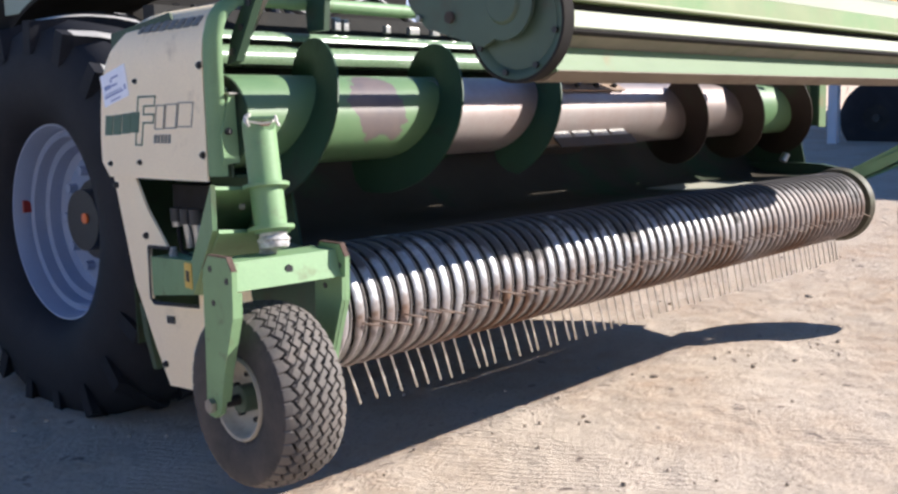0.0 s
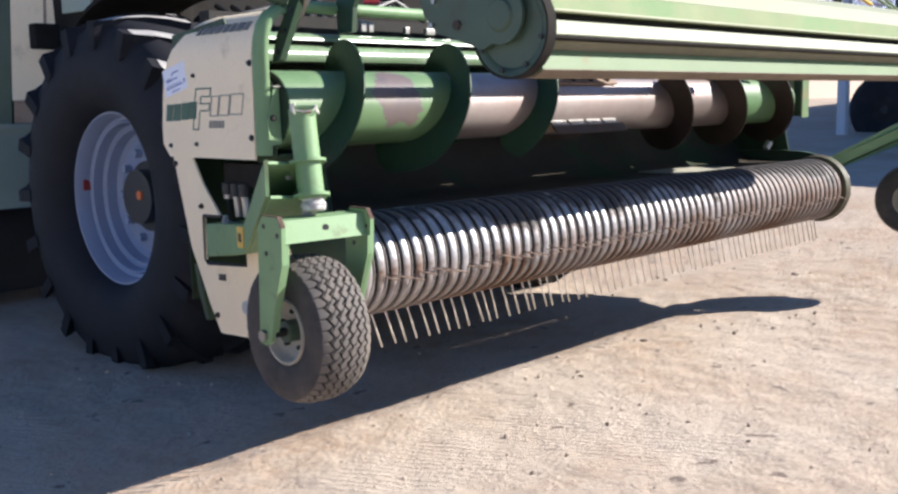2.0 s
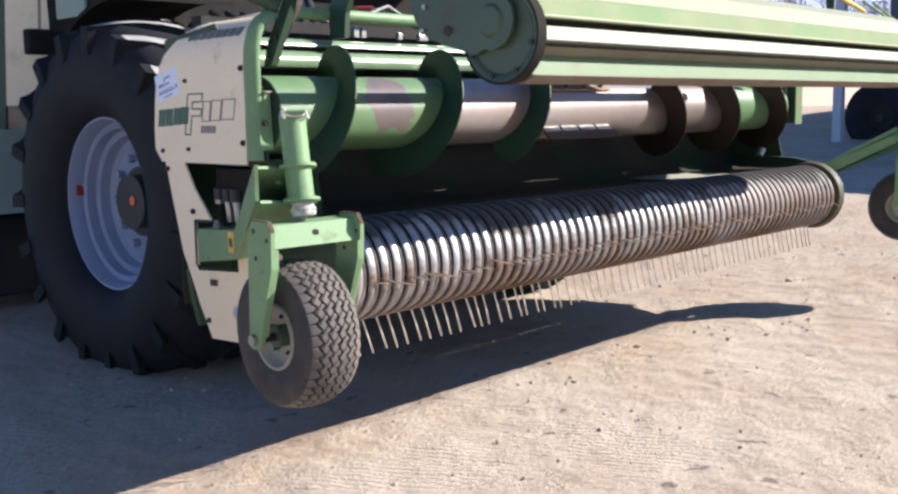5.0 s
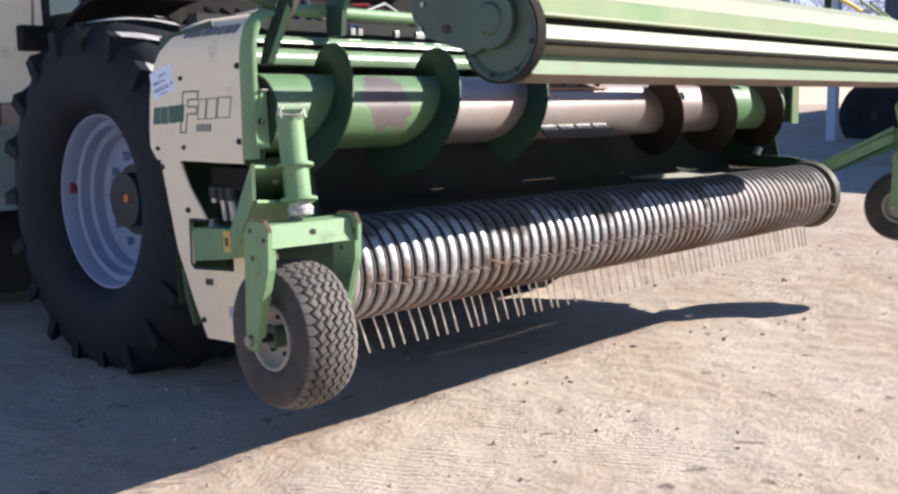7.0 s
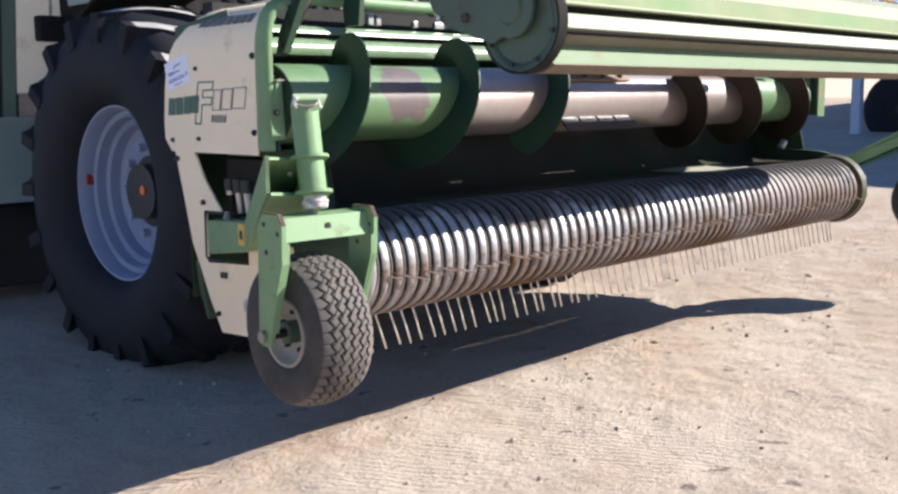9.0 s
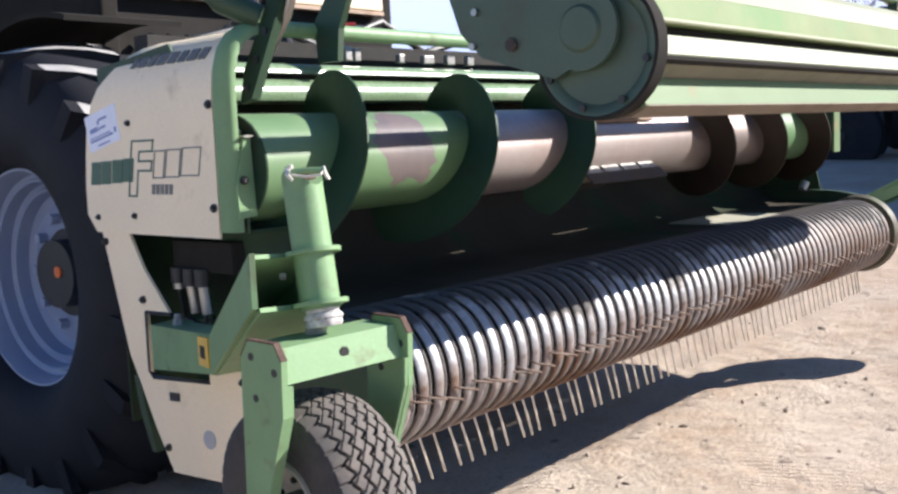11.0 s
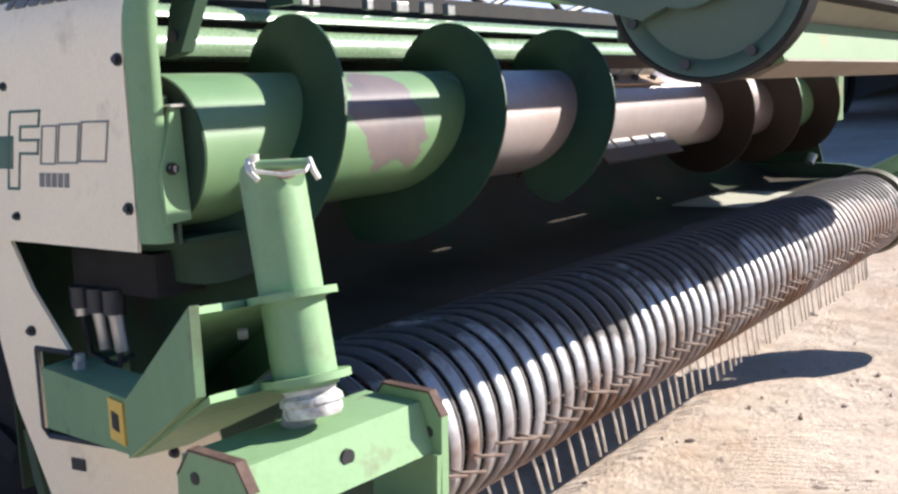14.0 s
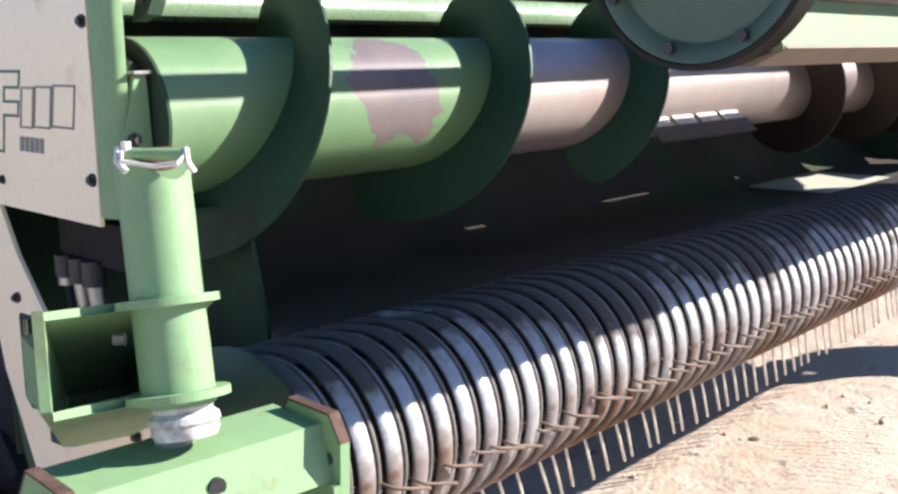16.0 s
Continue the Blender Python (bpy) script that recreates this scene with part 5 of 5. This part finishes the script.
def make_harvester():
    # beige corner column and green lower body behind the wheel
    # the corner is turned towards the open yard, so it faces half sideways
    def upright(q0, q1, z0, z1, t):
        """A standing sheet from plan point q0 to q1, t thick, leaning with the cab's corner."""
        d = (Vector(q1) - Vector(q0)).normalized()
        n = Vector((-d.y, d.x)) * t
        lean = 0.055
        sec = []
        for z in (z0, z1):
            k = (z - 1.43) * lean
            sec.append([(p[0] + k, p[1], z) for p in (q0, q1, (q1[0] + n.x, q1[1] + n.y), (q0[0] + n.x, q0[1] + n.y))])
        return hull_loft(B(), sec)
    col = part("corner_panel", upright((0.765, 3.50), (1.005, 3.27), 1.43, 2.9, 0.06), M_BEIGE, harv, "beige upright corner panel", bevel=0.008)
    part("panel_groove", upright((0.905, 3.362), (0.917, 3.3505), 1.80, 2.6, 0.02), M_TAN, col)
    part("panel_seam", upright((0.770, 3.492), (1.000, 3.272), 1.420, 1.432, 0.05), M_TAN, col)
    part("step_bracket", upright((0.775, 3.50), (0.96, 3.32), 1.29, 1.418, 0.05), M_TAN, col, bevel=0.012)
    bm = box(B(), 0.775, 0.935, 3.16, 3.24, 1.725, 1.872)
    lamp = part("work_lamp", bm, M_CAB, harv, "black square lamp housing", bevel=0.015)
    part("lamp_stalk", box(B(), 0.93, 1.02, 3.18, 3.3, 1.79, 1.83), M_BLACK, lamp)
    part("door_edge", upright((0.705, 3.56), (0.762, 3.505), 1.25, 2.9, 0.06), M_GREY_GREEN, harv, bevel=0.008)
    part("side_seal", upright((1.008, 3.265), (1.03, 3.235), 1.43, 2.9, 0.05), M_GREEN_DARK, harv)
    part("cab_side_panel", box(B(), 0.955, 0.975, 2.82, 3.17, 1.93, 2.9), M_BODY, harv, "pale grey-green cab side panel", bevel=0.008)
    # lower green panel, curved
    bm = hull_loft(B(), [[(0.30 + 0.06 * f, 3.26, z), (0.92, 3.26 - 0.02 * f, z), (0.92, 3.40, z), (0.30 + 0.06 * f, 3.40, z)] for f, z in ((2, 0.80), (1.2, 0.85), (0.4, 0.95), (0, 1.1), (0, 1.24), (1, 1.29))])
    part("lower_panel", bm, M_BODY, harv, "rounded grey-green lower panel", bevel=0.01)
    bm = box(B(), -0.1, 1.0, 3.3, 3.9, 0.30, 0.79)
    part("step", bm, M_BLACK, harv, bevel=0.02)
    part("step_edge", box(B(), 0.76, 0.83, 3.26, 3.30, 0.775, 0.79), M_CHROME, harv)
    part("step_edge", box(B(), 0.79, 0.85, 3.26, 3.30, 0.735, 0.75), M_CHROME, harv)
    # blue-tinted cab glass
    bm = box(B(), -0.30, 0.70, 3.57, 3.60, 1.30, 2.9)
    gl = material("tinted_glass", (0.80, 0.88, 0.97), 0.06, 1.0, 0.1, 2, None, bump=0)
    part("cab_glass", bm, gl, harv, "blue tinted glass reflecting the sky")
    # cab and engine bulk behind the header
    bm = box(B(), 0.98, 2.90, 2.05, 7.2, 1.05, 3.8)
    part("cab_body", bm, M_CAB, harv, "dark cab front", bevel=0.03)
    bm = box(B(), 0.98, 2.75, 1.98, 2.05, 2.10, 2.22)
    part("beige_stripe", bm, M_BEIGE, harv, "beige trim strip", bevel=0.01)
    part("lower_stripe", box(B(), 0.98, 2.75, 1.975, 2.05, 2.075, 2.095), M_TAN, harv)
    bm = box(B(), 0.98, 1.06, 1.94, 2.05, 1.3, 3.0)
    part("cab_pillar", bm, M_CAB, harv, bevel=0.01)
    # mudguard over the front wheel
    bm = spin(B(), [(0.52, 0.955), (0.52, 0.975), (1.02, 0.975), (1.02, 0.955)], HY, HZ, 24, radians(40), radians(104))
    part("mudguard", bm, M_CAB, harv, "black mudguard", smooth=True)
    # feeder house, axle and chassis
    bm = hull_loft(B(), [[(1.35, y, z0), (2.35, y, z0), (2.35, y, z1), (1.35, y, z1)] for y, z0, z1 in ((0.40, 0.95, 1.62), (1.1, 0.85, 1.60), (2.1, 0.8, 1.7))])
    part("feeder_house", bm, M_DARK, harv, bevel=0.01)
    bm = cyl(B(), (0.62, HY, HZ), (3.1, HY, HZ), 0.16, 20)
    part("axle", bm, M_DARK, harv, smooth=True)
    bm = box(B(), 1.1, 2.7, 1.4, 6.0, 0.62, 1.05)
    part("chassis", bm, M_DARK, harv)
    bm = B()
    for k in range(4):
        pipe(bm, [(0.75 + 0.05 * k, 0.62, 1.55), (0.80 + 0.06 * k, 0.9, 1.80 + 0.05 * k), (1.1 + 0.1 * k, 1.5, 1.75), (1.25 + 0.1 * k, 2.0, 1.9)], 0.018, 8)
    part("hoses", bm, M_BLACK, harv, "black hydraulic hoses", smooth=True)
    for x, z in ((1.27, 1.82), (1.34, 1.815)):
        part("coupling", cyl(B(), (x, 0.85, z), (x + 0.05, 0.80, z), 0.022, 10), M_RED if x < 1.3 else M_CHROME, harv, smooth=True)
    # rear wheel on this side
    bm = spin(B(), [(0.75, 0.28), (0.72, 0.45), (0.76, 0.56), (0.95, 0.60), (1.12, 0.56), (1.16, 0.45), (1.12, 0.28)], 5.4, 0.72, 40)
    part("rear_tyre", bm, M_RUBBER_BIG, harv, smooth=True)


make_harvester()


# ---- background: shed with a parked trailer, wall, trees ----
def make_shed():
    gx = ground_z(13.8, 0)
    s = thing("farm_shed", "open-fronted farm shed of dark sheet metal in shade", "shed")
    bm = box(B(), 13.9, 30, -14, 3.95, 4.4, 4.6)
    part("roof", bm, M_SHED, s)
    part("fascia", box(B(), 13.8, 13.9, -14, 3.98, 4.1, 4.62), M_SHED, s)
    part("back_wall", box(B(), 27.5, 27.7, -14, 3.95, 0.4, 4.4), M_SHED, s)
    part("side_wall", box(B(), 19, 27.5, 3.85, 3.95, 0.4, 4.4), M_SHED, s)
    for y in (3.86, -2.2, -8.0, -13.8):
        part("post", box(B(), 13.72, 13.86, y - 0.07, y + 0.07, 0.3, 4.4), M_POST, s, "pale painted steel post", bevel=0.01)
    # parked trailer in the bay
    t = thing("parked_trailer", "dark trailer parked in the shade of the shed", "trailer", at=(0, 0, 0))
    part("bed", box(B(), 14.4, 22, 1.2, 3.3, 1.75, 2.0), M_DARK, t, bevel=0.02)
    part("side_board", box(B(), 14.4, 22, 3.28, 3.34, 2.0, 3.0), M_SHED, t)
    part("head_board", box(B(), 14.35, 14.42, 1.2, 3.34, 2.0, 3.0), M_SHED, t)
    for x in (14.9, 16.2):
        for y0 in (3.0, 1.2):
            wz = ground_z(x, y0) + 0.50
            bm = B()
            hull = [(y0, 0.22), (y0 - 0.02, 0.40), (y0 + 0.02, 0.48), (y0 + 0.2, 0.50), (y0 + 0.3, 0.46), (y0 + 0.32, 0.3)]
            spin(bm, hull, 0, 0, 32)
            bmesh.ops.transform(bm, verts=bm.verts, matrix=Matrix.Translation((x, 0, wz)) @ Matrix.Rotation(radians(90), 4, "Z"))
            w = part("wheel", bm, M_RUBBER_BIG, t, "dark trailer wheel", smooth=True)
            bm = cyl(B(), (x, y0 + 0.05, wz), (x, y0 + 0.28, wz), 0.24, 24)
            part("rim", bm, M_SHED, w, smooth=True)
    # gate-like face of the trailer that looks towards the yard
    bm = spin(B(), [(0.0, 0.20), (-0.03, 0.44), (0.02, 0.56), (0.25, 0.56), (0.28, 0.20)], 0, 0, 36)
    bmesh.ops.transform(bm, verts=bm.verts, matrix=Matrix.Translation((14.25, 3.40, 1.14)))
    w = part("spare_wheel", bm, M_RUBBER_BIG, t, "spare wheel on the head board", smooth=True)
    part("rim", cyl(B(), (14.26, 3.40, 1.14), (14.35, 3.40, 1.14), 0.22, 28), M_DARK, w, smooth=True)
    part("hub", cyl(B(), (14.23, 3.40, 1.14), (14.27, 3.40, 1.14), 0.06, 16), M_BLACK, w)


make_shed()
bm = box(B(), 17, 75, 12.0, 12.4, 0.2, 2.7)
tagged(part("garden_wall", bm, M_CONCRETE), "low sunlit pale pink rendered wall beyond the yard", "wall", kind="structure")


def make_tree(x, y, h, seed):
    rng = random.Random(seed)
    t = thing("tree", "bare grey tree with thin dry twigs", "tree", "trees beyond the yard", at=(0, 0, 0))
    bm, leaves = B(), B()

    def grow(p, d, length, r, depth):
        q = p + d * length
        cyl(bm, p, q, r, 6, r * 0.65)
        if depth == 0:
            for _ in range(10):
                c = q + Vector((rng.gauss(0, 0.3), rng.gauss(0, 0.3), rng.gauss(0, 0.3)))
                a, b = Vector((rng.gauss(0, 0.07), rng.gauss(0, 0.07), rng.gauss(0, 0.07))), Vector((rng.gauss(0, 0.07), rng.gauss(0, 0.07), rng.gauss(0, 0.07)))
                leaves.faces.new([leaves.verts.new(v) for v in (c, c + a, c + a + b)])
            return
        for _ in range(3):
            nd = (d + Vector((rng.gauss(0, 0.5), rng.gauss(0, 0.5), rng.gauss(0.1, 0.3)))).normalized()
            grow(q, nd, length * rng.uniform(0.6, 0.85), r * 0.6, depth - 1)
    grow(Vector((x, y, 1.0)), Vector((0, 0, 1)), h * 0.28, 0.16, 4)
    part("trunk", bm, M_BARK, t)
    part("crown", leaves, M_TWIG, t)


for k, (x, y, h) in enumerate(((42, 9, 7), (46, 14, 8), (40, 17, 6.5), (50, 6, 8), (55, 22, 9))):
    make_tree(x, y, h, 20 + k)

# unseen pale wall behind the walk, added to bounce sunlight back at the machine
bm = box(B(), -8.3, -8.0, -12, 12, -0.6, 1.65)
tagged(part("workshop_wall", bm, M_WALL_WHITE), "unseen pale wall added to bounce light onto the machine", "wall", kind="structure")

# glowing board beyond the trees that stands in for the bright low sky
sky_glow = bpy.data.materials.new("glowing_sky_board")
sky_glow.use_nodes = True
glow = sky_glow.node_tree.nodes["Principled BSDF"]
glow.inputs["Base Color"].default_value = (0.8, 0.8, 0.8, 1)
glow.inputs["Emission Color"].default_value = (0.82, 0.84, 1.0, 1)
glow.inputs["Emission Strength"].default_value = 0.36
bm = box(B(), 140, 140.5, 10, 150, 0, 40)
tagged(part("backdrop", bm, sky_glow), "glowing board standing in for bright sky low over the horizon", "backdrop", kind="structure")
